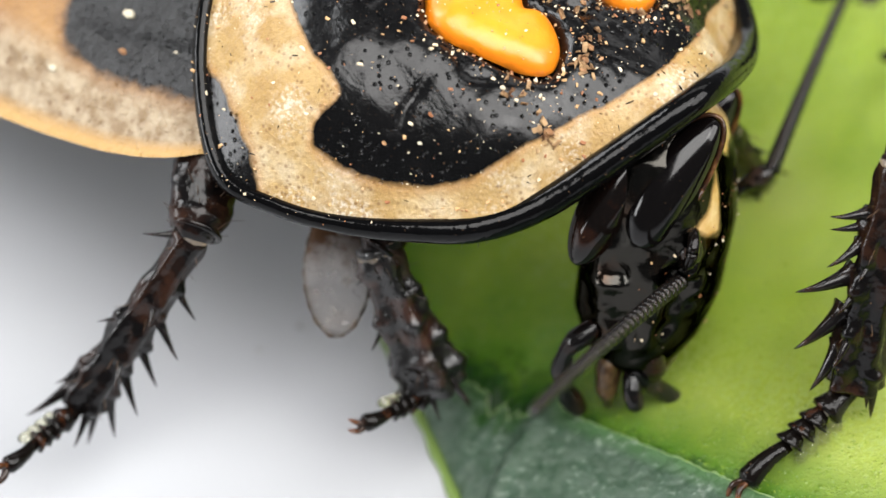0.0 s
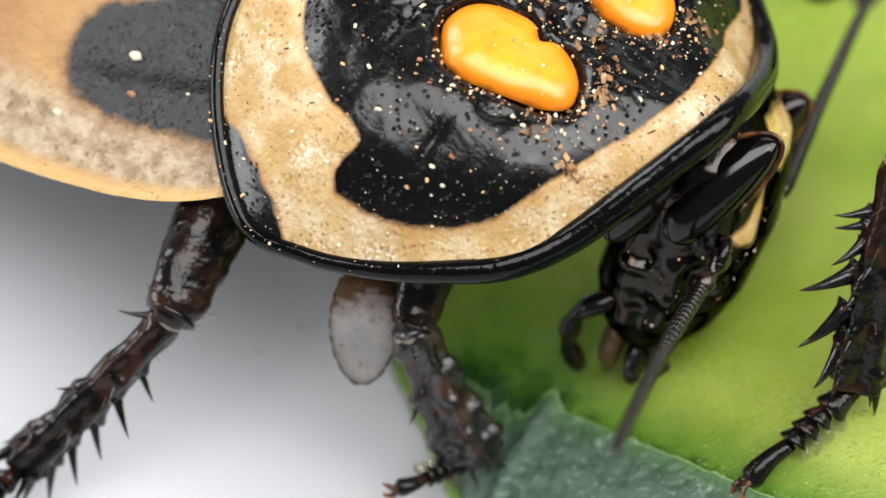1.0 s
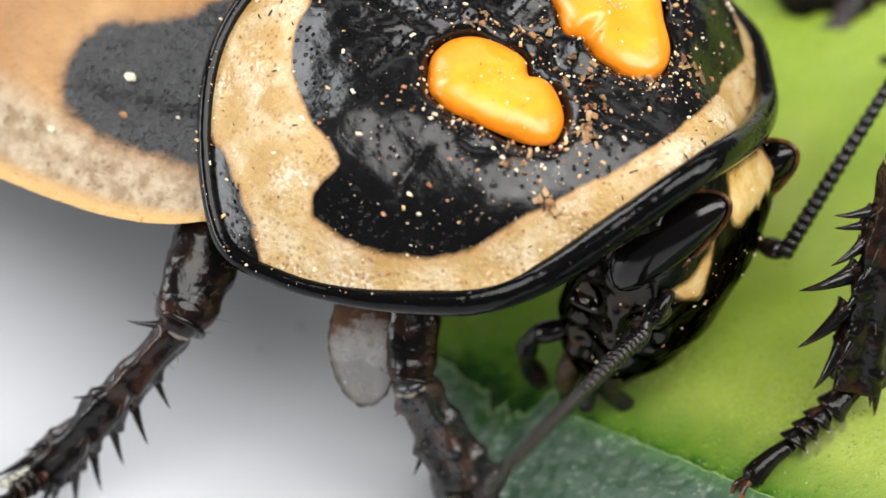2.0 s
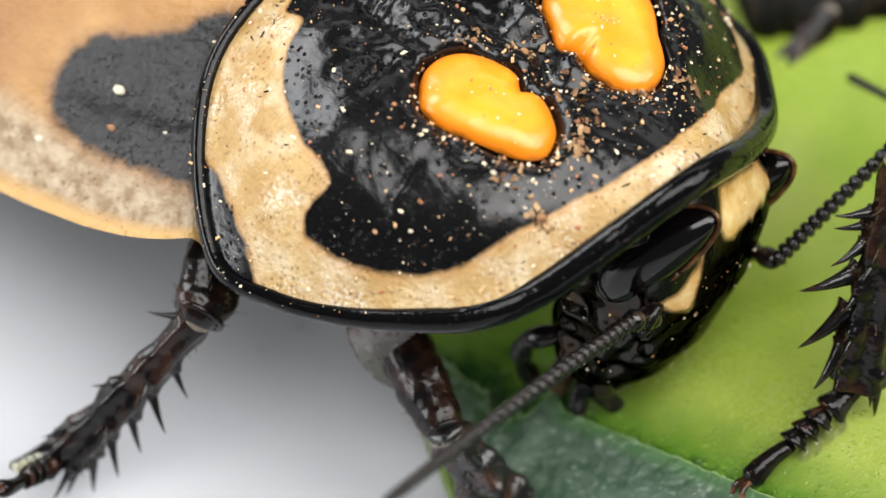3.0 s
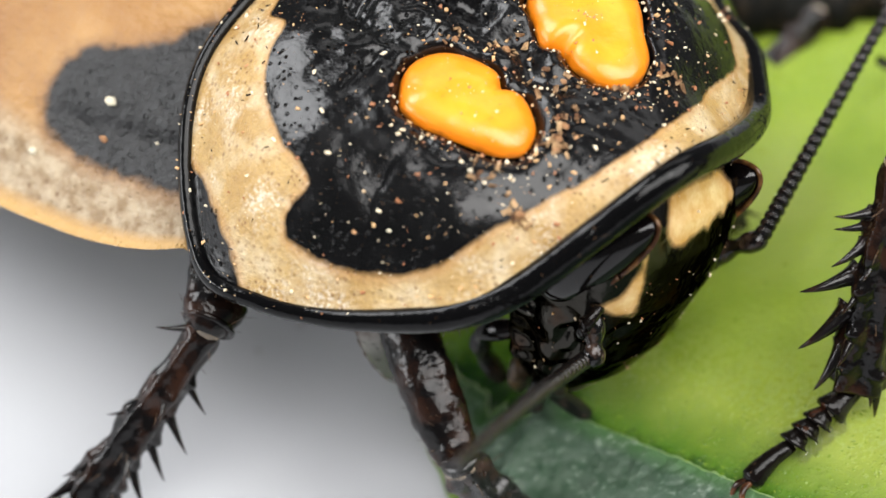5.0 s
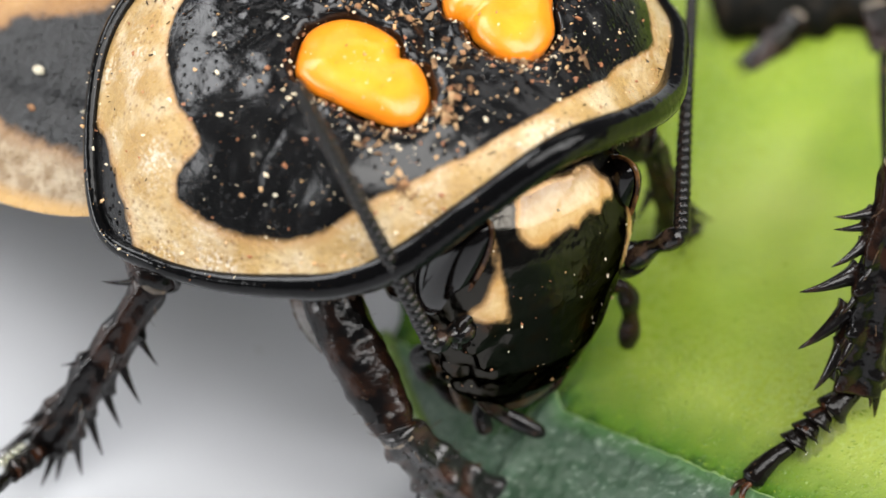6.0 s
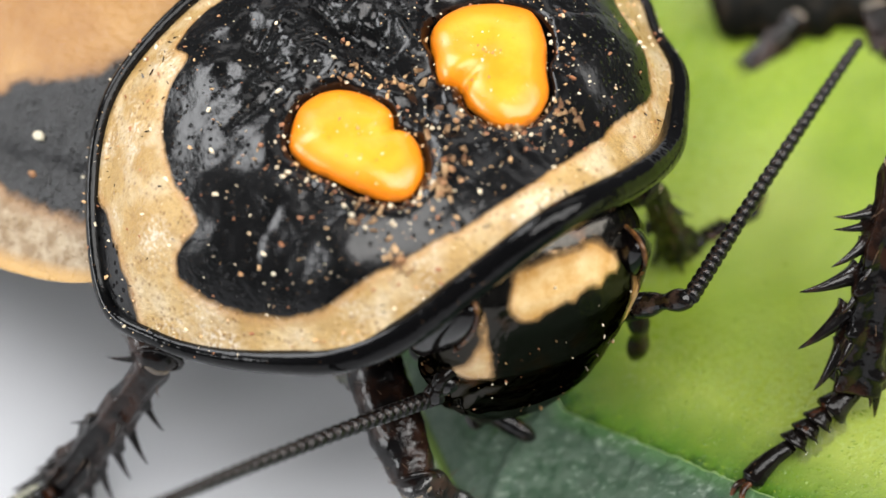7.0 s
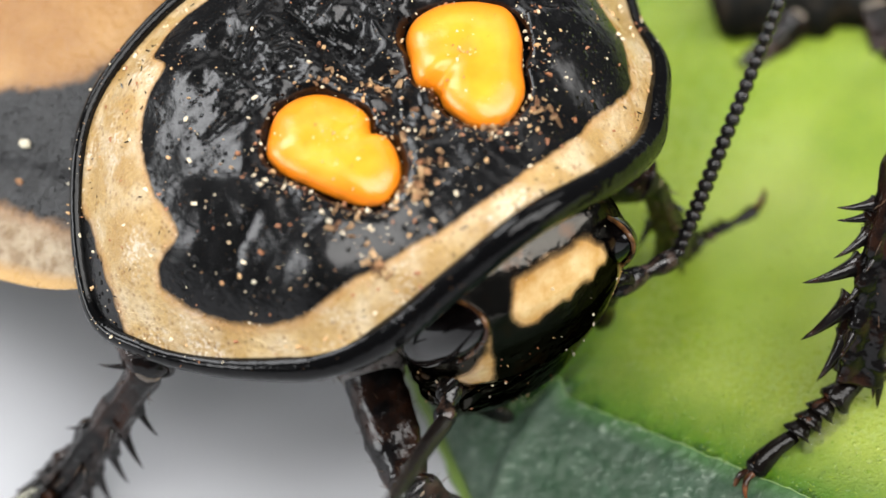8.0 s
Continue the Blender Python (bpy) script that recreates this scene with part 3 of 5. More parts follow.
def pronotum():
    rows = 84
    rim = RIM_Z
    shares = np.linspace(0.004, 1, rows)
    xy = (shares[:, None, None] * OUTLINE[None]).reshape(-1, 2)
    r, rz = np.repeat(shares, len(OUTLINE)), np.tile(rim, rows)
    z = dome(xy, r, rz)
    z += 0.30 * np.clip((r - 0.93) / 0.07, 0, 1) ** 2
    pig = inside_distance(xy, BLACK)
    for sgn in (-1, 1):
        pig = np.minimum(pig, inside_distance(xy * np.array((1, -sgn)), CORNER_PATCH))
    shell = mesh_part("pronotum", np.column_stack([xy, z]), grid_faces(rows, len(OUTLINE), True), SHELL, roach, "tan shield with a pitted black centre", {"pigment": pig})
    ring = np.column_stack([OUTLINE * 1.005, rim + 0.22])
    ahead = np.clip((OUTLINE[:, 0] - 1) / 4, 0, 1)
    ring = np.concatenate([ring, ring[:1]])
    wide = [(0.20 + 0.18 * h, 0.26 + 0.17 * h) for h in (*ahead, ahead[0])]
    mesh_part("rim", *loft(ring, wide, 12, caps=False), RIM, shell, "raised glossy black rim")
    front = [k for k in range(len(OUTLINE)) if OUTLINE[k, 0] > 2.4 and -5.6 < OUTLINE[k, 1] < 3.2]
    lip = np.array([(*(OUTLINE[k] * 0.992), rim[k] - 0.30) for k in front])
    lip = lip[np.argsort(lip[:, 1])]
    taper = np.clip(np.minimum(np.arange(len(lip)), np.arange(len(lip))[::-1]) / 8, 0.05, 1)
    mesh_part("rim_lip", *loft(lip, [(0.17 * q, 0.21 * q) for q in taper], 10), RIM, shell, "lower fold of the rim above the head")
    bristles(shell, [(p + np.array((0.05, 0, -0.12)), (0.5 * random.uniform(-1, 1), 0.5 * random.uniform(-1, 1), -1)) for p in lip for _ in range(2)], 0.10, 0.22, "golden fringe under the rim")
    under = OUTLINE * 0.985
    skirt = [np.column_stack([under * s, rim - d]) for s, d in ((1.0, 0.0), (0.97, 0.35), (0.85, 0.75), (0.6, 1.0))]
    mesh_part("underside", np.concatenate(skirt), grid_faces(4, len(under), True), BODY, shell)
    on_spot = []
    for k in KIDNEYS:
        c = k.mean(axis=0)
        k = c + (k - c) * 1.06
        rows2 = 22
        sh = np.linspace(0.01, 1, rows2)
        pts = (c + sh[:, None, None] * (k - c)[None]).reshape(-1, 2)
        rr = np.repeat(sh, len(k))
        zz = 2.72 + 0.58 * np.sqrt(np.clip(1 - rr ** 3.0, 0, 1)) - 0.06 * wobble(pts[:, 0], pts[:, 1], 3.0, 1.4)
        side = np.sign(c[1])
        cleft = k[np.argmin(np.abs(k[:, 0] - (1.27 if c[1] < 0 else 1.42)) + np.abs(k[:, 1] - (-1.2 if c[1] < 0 else 1.1)))]
        zz -= 0.16 * np.exp(-(((pts[:, 0] - cleft[0]) / 0.22) ** 2)) * np.exp(-(((pts[:, 1] - cleft[1]) / 0.6) ** 2))
        zz += 0.02 * side
        for q in random.sample(range(len(pts)), 45):
            on_spot.append((*pts[q], zz[q] + 0.005))
        mesh_part("tubercle", np.column_stack([pts, zz]), grid_faces(rows2, len(k), True), SPOT, shell, "smooth glossy orange tubercle", {"radial": rr})
    # loose dust and frass flakes
    pieces = []
    for _ in range(1450):
        if random.random() < 0.5:
            k = KIDNEYS[random.random() < 0.5]
            p = k[random.randrange(len(k))] + np.random.normal(0, 0.45, 2)
            p[0] += abs(random.gauss(0.2, 0.5))
        else:
            p = OUTLINE[random.randrange(len(OUTLINE))] * random.random() ** (0.5 if random.random() < 0.6 else 0.12) * 0.985
        if min(inside_distance([p], k)[0] for k in KIDNEYS) < 0.03 or inside_distance([p], OUTLINE)[0] > 0:
            continue
        way = math.atan2(p[1], p[0])
        j = int(np.argmin(np.abs(np.angle(np.exp(1j * (np.arctan2(OUTLINE[:, 1], OUTLINE[:, 0]) - way))))))
        share = min(0.999, math.hypot(*p) / math.hypot(*OUTLINE[j]))
        z0 = dome(np.array([p]), np.array([share]), rim[j:j + 1])[0] + 0.30 * max(0, (share - 0.93) / 0.07) ** 2
        size = 0.009 + 0.036 * random.random() ** 4
        rot = Euler((random.uniform(-0.5, 0.5), random.uniform(-0.5, 0.5), random.uniform(0, 6.3))).to_matrix()
        box = [Vector((x * size * random.uniform(0.8, 2.2), y * size * random.uniform(0.6, 1.2), w * size * 0.6)) for x in (-1, 1) for y in (-1, 1) for w in (-1, 1)]
        pieces.append((np.array([(rot @ b) + Vector((*p, z0 + 0.015)) for b in box]), [(0, 1, 3, 2), (4, 6, 7, 5), (0, 4, 5, 1), (2, 3, 7, 6), (0, 2, 6, 4), (1, 5, 7, 3)]))
    def flake(p, size, long=2.2):
        rot = Euler((random.uniform(-0.8, 0.8), random.uniform(-0.8, 0.8), random.uniform(0, 6.3))).to_matrix()
        box = [Vector((x * size * random.uniform(0.8, long), y * size * random.uniform(0.5, 1.2), w * size * random.uniform(0.3, 0.8))) for x in (-1, 1) for y in (-1, 1) for w in (-1, 1)]
        return np.array([(rot @ b) + Vector(p) for b in box]), [(0, 1, 3, 2), (4, 6, 7, 5), (0, 4, 5, 1), (2, 3, 7, 6), (0, 2, 6, 4), (1, 5, 7, 3)]

    for _ in range(230):
        j = random.randrange(len(OUTLINE))
        turn = random.uniform(0.2, 2.6)
        q = OUTLINE[j] * (1.005 + 0.030 * math.cos(turn))
        pieces.append(flake((*q, rim[j] + 0.22 + 0.30 * math.sin(turn)), 0.008 + 0.03 * random.random() ** 4))
    pieces += [flake(p, 0.008 + 0.022 * random.random() ** 3) for p in on_spot]
    fibres = []
    while len(fibres) < 90:
        p = OUTLINE[random.randrange(len(OUTLINE))] * random.uniform(0.72, 0.95)
        if inside_distance([p], BLACK)[0] < 0.1:
            continue
        j = int(np.argmin(np.abs(np.angle(np.exp(1j * (np.arctan2(OUTLINE[:, 1], OUTLINE[:, 0]) - math.atan2(p[1], p[0])))))))
        share = min(0.99, math.hypot(*p) / math.hypot(*OUTLINE[j]))
        z0 = dome(np.array([p]), np.array([share]), rim[j:j + 1])[0] + 0.30 * max(0, (share - 0.93) / 0.07) ** 2
        fibres.append(flake((*p, z0 + 0.012), random.uniform(0.010, 0.020), 7.0))
    tagged(mesh_part("fibres", *join(fibres), SPINE, shell, "short dark fibres lying on the margin", smooth=False), kind="stuff")
    clumps = []
    for px, py, count, wide in ((4.05, -3.3, 26, 0.16), (3.5, -1.5, 20, 0.15), (3.3, -0.9, 10, 0.2), (3.3, 0.9, 12, 0.2), (2.0, 0.0, 10, 0.3), (0.4, -0.2, 14, 0.25), (-0.5, -1.0, 10, 0.2), (2.9, -3.3, 12, 0.3), (3.6, 2.4, 12, 0.2), (3.0, -0.6, 10, 0.4)):
        for _ in range(count):
            p = np.array((px, py)) + np.random.normal(0, wide, 2)
            if min(inside_distance([p], k)[0] for k in KIDNEYS) < 0.02:
                continue
            j = int(np.argmin(np.abs(np.angle(np.exp(1j * (np.arctan2(OUTLINE[:, 1], OUTLINE[:, 0]) - math.atan2(p[1], p[0])))))))
            share = min(0.99, math.hypot(*p) / math.hypot(*OUTLINE[j]))
            z0 = dome(np.array([p]), np.array([share]), rim[j:j + 1])[0]
            clumps.append(flake((*p, z0 + 0.03), 0.015 + 0.055 * random.random() ** 2, 2.8))
    tagged(mesh_part("debris", *join(clumps), DEBRIS, shell, "rusty fibres and flakes caught in the folds", smooth=False), kind="stuff")
    for i, (px, py, size, pale) in enumerate(((4.05, -3.25, 0.13, 0), (3.45, -1.35, 0.11, 0), (3.3, -1.0, 0.12, 0), (3.6, -1.6, 0.10, 0), (2.6, -3.5, 0.08, 1), (3.2, 0.9, 0.10, 0), (0.5, -0.2, 0.12, 0), (2.2, 0.1, 0.10, 0),
                                              (1.2, -6.0, 0.07, 0), (1.9, -5.5, 0.07, 1), (5.3, -0.75, 0.07, 1), (-0.5, -1.0, 0.09, 0), (3.5, 2.2, 0.09, 0))):
        way = math.atan2(py, px)
        j = int(np.argmin(np.abs(np.angle(np.exp(1j * (np.arctan2(OUTLINE[:, 1], OUTLINE[:, 0]) - way))))))
        share = min(0.99, math.hypot(px, py) / math.hypot(*OUTLINE[j]))
        z0 = dome(np.array([(px, py)]), np.array([share]), rim[j:j + 1])[0]
        crumb(shell, (px, py, z0 + size * 0.3), size, CRUMB_PALE if pale else CRUMB_BROWN, i + 1.3)
    dust = mesh_part("dust", *join(pieces), FLAKE, shell, "pale and rusty specks of dust", smooth=False)
    tagged(dust, kind="stuff")
    return shell


def crumb(parent, place, size, material, seed):
    """A small irregular grain."""
    rows, cols = 7, 9
    th, ph = np.meshgrid(np.linspace(0.05, np.pi - 0.05, rows), np.linspace(0, 2 * np.pi, cols, endpoint=False), indexing="ij")
    p = np.stack([np.sin(th) * np.cos(ph), np.sin(th) * np.sin(ph) * 0.8, np.cos(th) * 0.5], -1).reshape(-1, 3)
    p *= (1 + 0.45 * wobble(p[:, 0] + seed, p[:, 1] + p[:, 2], seed, 1.8))[:, None]
    return mesh_part("crumb", p * size + np.array(place), grid_faces(rows, cols, True), material, parent, "loose grain stuck to the shell", smooth=False)


WING_GRAINS = ((-3.0, -6.8, 0.17, 1), (-4.3, -8.55, 0.12, 1), (-2.6, -7.55, 0.12, 0), (-1.2, -7.0, 0.06, 1))
CRUMB_BROWN = black_material("brown_crumb", tint=(0.20, 0.09, 0.035), warm=(0.34, 0.18, 0.08), rough=0.6, rust=0.4)
CRUMB_PALE = black_material("pale_crumb", tint=(0.55, 0.50, 0.38), warm=(0.40, 0.30, 0.18), rough=0.6, rust=0.5)


def wing_cases():
    """The folded wing cases, hinged behind the pronotum."""
    hinge = new("wing_case_pair")
    hinge.parent = roach
    xs = np.linspace(2.0, -34, 220)
    half = np.interp(xs, [-34, -32, -28, -20, -10, -4.2, -2.4, -0.8, 0.3, 0.9, 2.0], [0.3, 4.2, 7.4, 9.5, 10.1, 9.78, 9.53, 9.22, 8.9, 8.65, 7.9])
    half = np.convolve(np.pad(half, 7, "edge"), np.ones(15) / 15, "valid")
    stripe = [(-4.6, -7.6), (-4.85, -6.75), (-4.4, -6.0), (-2.9, -5.0), (-1.8, -3.6), (2.0, -1.8), (2.5, -4.5), (2.0, -7.0), (0.1, -7.6), (-1.4, -7.9), (-2.7, -8.05), (-3.9, -8.05)]
    for sgn in (-1, 1):
        cols = 80
        u = np.linspace(0, 1, cols)
        x = np.repeat(xs, cols)
        y = (half[:, None] * u[None]).ravel()
        z = 1.75 - 3.2 * (y / 9.0) ** 3 + 0.06 * wobble(x, y, sgn * 2.0, 0.8) - 0.34 * np.clip((y - 6.4 + 0.25 * x + 0.12) / 0.24, 0, 1) * np.exp(-np.clip(y - 6.5 + 0.25 * x, 0, 9) / 0.8) * np.exp(-((x + 1.2) / 3.0) ** 4) + 0.05 * np.cos(x * 15 + 2 * y) * np.exp(-((y - 6.8 + 0.25 * x) / 0.28) ** 2) * np.exp(-((x + 2.5) / 2.2) ** 4) - 0.02 * (x < -25) * (x + 25) ** 2 * 0.3
        z += 0.15 * np.clip((np.tile(u, len(xs)) - 0.96) / 0.04, 0, 1)
        hem = -1.8 + 2.6 * (y / 7.6) ** 2
        x = np.minimum(x, hem + 1.1 + 0.02 * (x - hem))
        tuck = np.clip((x - hem + 0.55) / 1.4, 0, 1)
        z -= (2.3 - 1.3 * np.clip((y - 6.5) / 2.5, 0, 1)) * tuck * tuck * (3 - 2 * tuck)
        if sgn > 0:
            z += 0.12
        pig = inside_distance(np.column_stack([x, -y]), spline(stripe, 80))
        faces = grid_faces(len(xs), cols)
        mesh_part("wing_case", np.column_stack([x, y * sgn, z]), faces, WING, hinge, "tan wing case with a dark shoulder stripe", {"pigment": pig, "side": np.tile(u, len(xs))})
    for px, py, size, pale in WING_GRAINS:
        crumb(hinge, (px, py, 1.75 - 3.2 * (abs(py) / 9.0) ** 3 + size * 0.4), size, CRUMB_PALE if pale else CRUMB_BROWN, px)
    body = []
    for x in np.linspace(2.5, -31, 40):
        w = 0.93 * np.interp(x, [-34, -28, -20, -10, -4, 2.5], [0.4, 6.6, 8.6, 9.2, 9.0, 7.0])
        body.append((x, w))
    pts = [(x, 0, -1.6) for x, w in body]
    mesh_part("abdomen", *loft(pts, [(w * 0.93, 1.9) for x, w in body], 40), BODY, hinge, "dark brown segmented abdomen")
    return hinge


def thorax():
    pts = [(x, -0.1, -0.9) for x in np.linspace(-5.8, 3.6, 24)]
    rad = [(5.0 * math.sin(math.pi * (0.12 + 0.76 * i / 23)) ** 0.6, 2.6 * math.sin(math.pi * (0.12 + 0.76 * i / 23)) ** 0.5) for i in range(24)]
    mesh_part("thorax", *loft(pts, rad, 32), BODY, roach, "dark underside of the thorax")


def head_section(z):
    """Half width, front and back of the head at height z."""
    w = np.interp(z, [-4.6, -4.3, -3.6, -2.2, -0.6, 0.6, 1.6, 2.4, 3.0, 3.3], [0.7, 1.4, 1.95, 2.55, 3.05, 3.3, 3.3, 2.88, 1.95, 0.6])
    fr = np.interp(z, [-4.6, -4.2, -3.2, -2.0, 0.0, 1.4, 2.3, 3.0, 3.3], [0.9, 1.5, 2.1, 2.42, 2.45, 2.15, 1.72, 0.95, 0.2])
    bk = np.interp(z, [-4.6, -4.0, -3.0, 0.0, 2.0, 3.3], [-0.1, -0.8, -1.3, -1.5, -1.4, -0.2])
    return w, fr, bk


def head():
    zs = np.linspace(-4.6, 3.3, 90)
    w, fr, bk = head_section(zs)
    seg = 96
    a = np.linspace(0, 2 * np.pi, seg, endpoint=False)
    mid, dep = (fr + bk) / 2, (fr - bk) / 2
    ca, sa = np.cos(a), np.sin(a)
    sq = lambda v, p: np.sign(v) * np.abs(v) ** p
    x = mid[:, None] + dep[:, None] * sq(ca, 0.8)[None]
    y = w[:, None] * sq(sa, 0.9)[None]
    z = np.repeat(zs[:, None], seg, 1)
    y = y * (1 - (y > 0) * (0.08 + 0.09 * np.clip((0.9 - z) / 1.5, 0, 1)))
    verts = np.stack([x, y, z], -1).reshape(-1, 3)
    low = np.clip((0.0 - verts[:, 2]) / 1.2, 0, 1) * np.clip((np.abs(verts[:, 1]) - 1.5) / 0.6, 0, 1)
    out = verts - np.array((0.2, 0, 0))
    out[:, 2] = 0
    out /= np.maximum(np.linalg.norm(out, axis=1), 1e-6)[:, None]
    fold = 0.16 * np.sin(verts[:, 0] * 5.0 + 1.2 * verts[:, 2]) + 0.26 * wobble(verts[:, 0] + verts[:, 1], verts[:, 2], 4.0, 1.9)
    verts = verts + out * (low * fold)[:, None]
    yz = verts[:, 1:]
    tri = [(-2.12, 2.2), (-2.3, 1.2), (-2.5, 0.5), (-2.85, 0.05), (-2.4, -0.12), (-1.8, -0.2), (-1.9, 0.5), (-2.02, 1.2)]
    patch = [(-1.2, 2.85), (-1.5, 2.3), (-1.3, 1.85), (-0.85, 1.7), (-0.4, 1.88), (0.0, 1.98), (0.25, 1.85), (0.45, 2.05), (0.75, 2.1), (1.0, 1.85), (1.2, 2.2), (1.55, 2.1), (1.6, 2.5), (1.2, 2.85), (0, 2.95)]
    pig = np.minimum(inside_distance(yz, tri), inside_distance(yz, [(-p, q) for p, q in tri]))
    pig = np.minimum(pig, inside_distance(yz, patch))
    pig = np.where(verts[:, 0] > 0.2, pig, 1.0)
    faces = grid_faces(len(zs), seg, True) + [tuple(range(seg))[::-1], tuple(range((len(zs) - 1) * seg, len(zs) * seg))]
    skull = mesh_part("head", verts, faces, HEAD, roach, "glossy black head with a cream forehead patch", {"pigment": pig})
    for sgn in (-1, 1):
        rows, cols = 28, 40
        th, ph = np.meshgrid(np.linspace(0.02, np.pi - 0.02, rows), np.linspace(0, 2 * np.pi, cols, endpoint=False), indexing="ij")
        ex, ey, ez = 0.84 * np.sin(th) * np.cos(ph), 0.66 * np.sin(th) * np.sin(ph), 1.80 * np.cos(th)
        ex = ex + 0.30 * ez + 0.22 * (ez / 1.80) ** 2
        set_in = 2.72 if sgn < 0 else 2.28
        eye = np.stack([ex + 0.72, (ey + set_in - 0.12 * ez) * sgn, ez + 1.12], -1).reshape(-1, 3)
        mesh_part("eye", eye, grid_faces(rows, cols, True), EYE_M, skull, "dark glossy compound eye")
        seam = [(0.90 * math.cos(t) + 0.30 * 1.86 * math.sin(t) + 0.22 * math.sin(t) ** 2 + 0.72, (set_in - 0.12 * 1.86 * math.sin(t)) * sgn, 1.86 * math.sin(t) + 1.12) for t in np.linspace(0, 2 * math.pi, 49)]
        mesh_part("eye_ring", *loft(seam, [0.065] * 49, 8, up=(0.05, 1, 0.1)), RUST, skull, "rusty seam round the eye")
        cx, cy, cz = 0.74 * np.sin(th) * np.cos(ph), 0.80 * np.sin(th) * np.sin(ph), 1.95 * np.cos(th)
        cheek = np.stack([cx + 0.26 * cz - 0.62, (cy + set_in - 0.20 - 0.10 * cz) * sgn, cz + 0.45], -1).reshape(-1, 3)
        mesh_part("cheek_plate", cheek, grid_faces(rows, cols, True), CHEEK, skull, "long glossy brown-black plate behind the eye")
        ring = [(1.58 + 0.30 * math.cos(t) * 0.4, (2.68 + 0.42 * math.cos(t)) * sgn, -0.45 + 0.42 * math.sin(t)) for t in np.linspace(0, 2 * math.pi, 25)]
        mesh_part("antenna_socket", *loft(ring, [0.17] * 25, 8, up=(1, 0.1, 0)), FOOT_M, skull, "raised brown ring at the antenna root")
        palp = [(-0.3, -1.7, -3.1), (-1.0, -1.85, -3.85), (-1.15, -1.4, -4.65), (-1.0, -0.8, -5.4), (-0.55, -0.2, -6.05)] if sgn < 0 else [(0.4, 1.9, -2.0), (1.0, 3.1, -2.0), (1.2, 3.5, -3.0), (1.2, 3.6, -4.2)]
        curve = spline(palp, 30, closed=False)
        rad = [0.22 + 0.09 * math.sin(i / 29 * math.pi * 3) ** 2 for i in range(30)]
        rad[-1] = 0.08
        palp_ob = mesh_part("palp", *loft(curve, rad, 12), LEG, skull, "jointed dark mouth feeler")
        mesh_part("palp_tip", *loft(curve[-4:] + np.array((0.02, 0, -0.03)), [0.19, 0.17, 0.13, 0.05], 10), HONEY, palp_ob, "pale honey-coloured tip")
        inner = spline([(0.6, -1.0, -4.2), (1.05, -0.6, -4.7), (1.5, -0.1, -5.05), (1.95, 0.35, -5.3)] if sgn < 0 else [(0.6, -0.7, -4.4), (0.75, -0.9, -5.0), (0.95, -0.8, -5.5)], 16, closed=False)
        mesh_part("palp", *loft(inner, [0.17, 0.20, 0.23, 0.25, 0.26, 0.26, 0.26, 0.26, 0.26, 0.26, 0.26, 0.25, 0.24, 0.22, 0.17, 0.08], 14), BEAD, skull, "short stout black mouth feeler")
        jaw = spline([(0.6, 1.35 * sgn, -2.6), (0.95, 1.45 * sgn, -3.4), (1.1, 0.9 * sgn, -4.3), (1.15, 0.3 * sgn, -4.7)], 18, closed=False)
        mesh_part("mandible", *loft(jaw, [(0.42, 0.3)] * 12 + [(0.36, 0.28), (0.3, 0.25), (0.25, 0.2), (0.2, 0.16), (0.14, 0.1), (0.06, 0.05)], 12), LEG, skull, "dark brown jaw")
    mesh_part("mouth_lobe", *loft([(0.0, -0.9, -3.9), (0.0, -0.85, -4.5), (0.05, -0.7, -5.1), (0.15, -0.5, -5.6)], [(0.5, 0.3), (0.55, 0.35), (0.45, 0.3), (0.15, 0.1)], 14, up=(1, 0, 0.3)), AMBER, skull, "soft amber lobe between the feelers")
    lip = spline([(1.45, 0, -2.9), (1.5, 0, -3.7), (1.2, 0, -4.6)], 14, closed=False)
    mesh_part("lip", *loft(lip, [(0.8, 0.2)] * 5 + [(0.85, 0.22)] * 5 + [(0.7, 0.2), (0.6, 0.2), (0.4, 0.15), (0.2, 0.1)], 14, up=(1, 0, 0.3)), AMBER, skull, "amber upper lip")
    flakes = []
    for _ in range(170):
        i, j = random.randrange(12, 84), random.randrange(seg)
        p = verts[i * seg + j]
        if p[0] < 0.4:
            continue
        size = 0.008 + 0.026 * random.random() ** 4
        rot = Euler((random.uniform(-3, 3), random.uniform(-3, 3), 0)).to_matrix()
        box = [Vector((x * size * random.uniform(0.8, 2.0), y * size, q * size * 0.6)) for x in (-1, 1) for y in (-1, 1) for q in (-1, 1)]
        flakes.append((np.array([(rot @ b) + Vector(p) * 1.006 for b in box]), [(0, 1, 3, 2), (4, 6, 7, 5), (0, 4, 5, 1), (2, 3, 7, 6), (0, 2, 6, 4), (1, 5, 7, 3)]))
    tagged(mesh_part("dust", *join(flakes), FLAKE, skull, "pale specks of dust", smooth=False), kind="stuff")
    moving["head"] = skull
    return skull


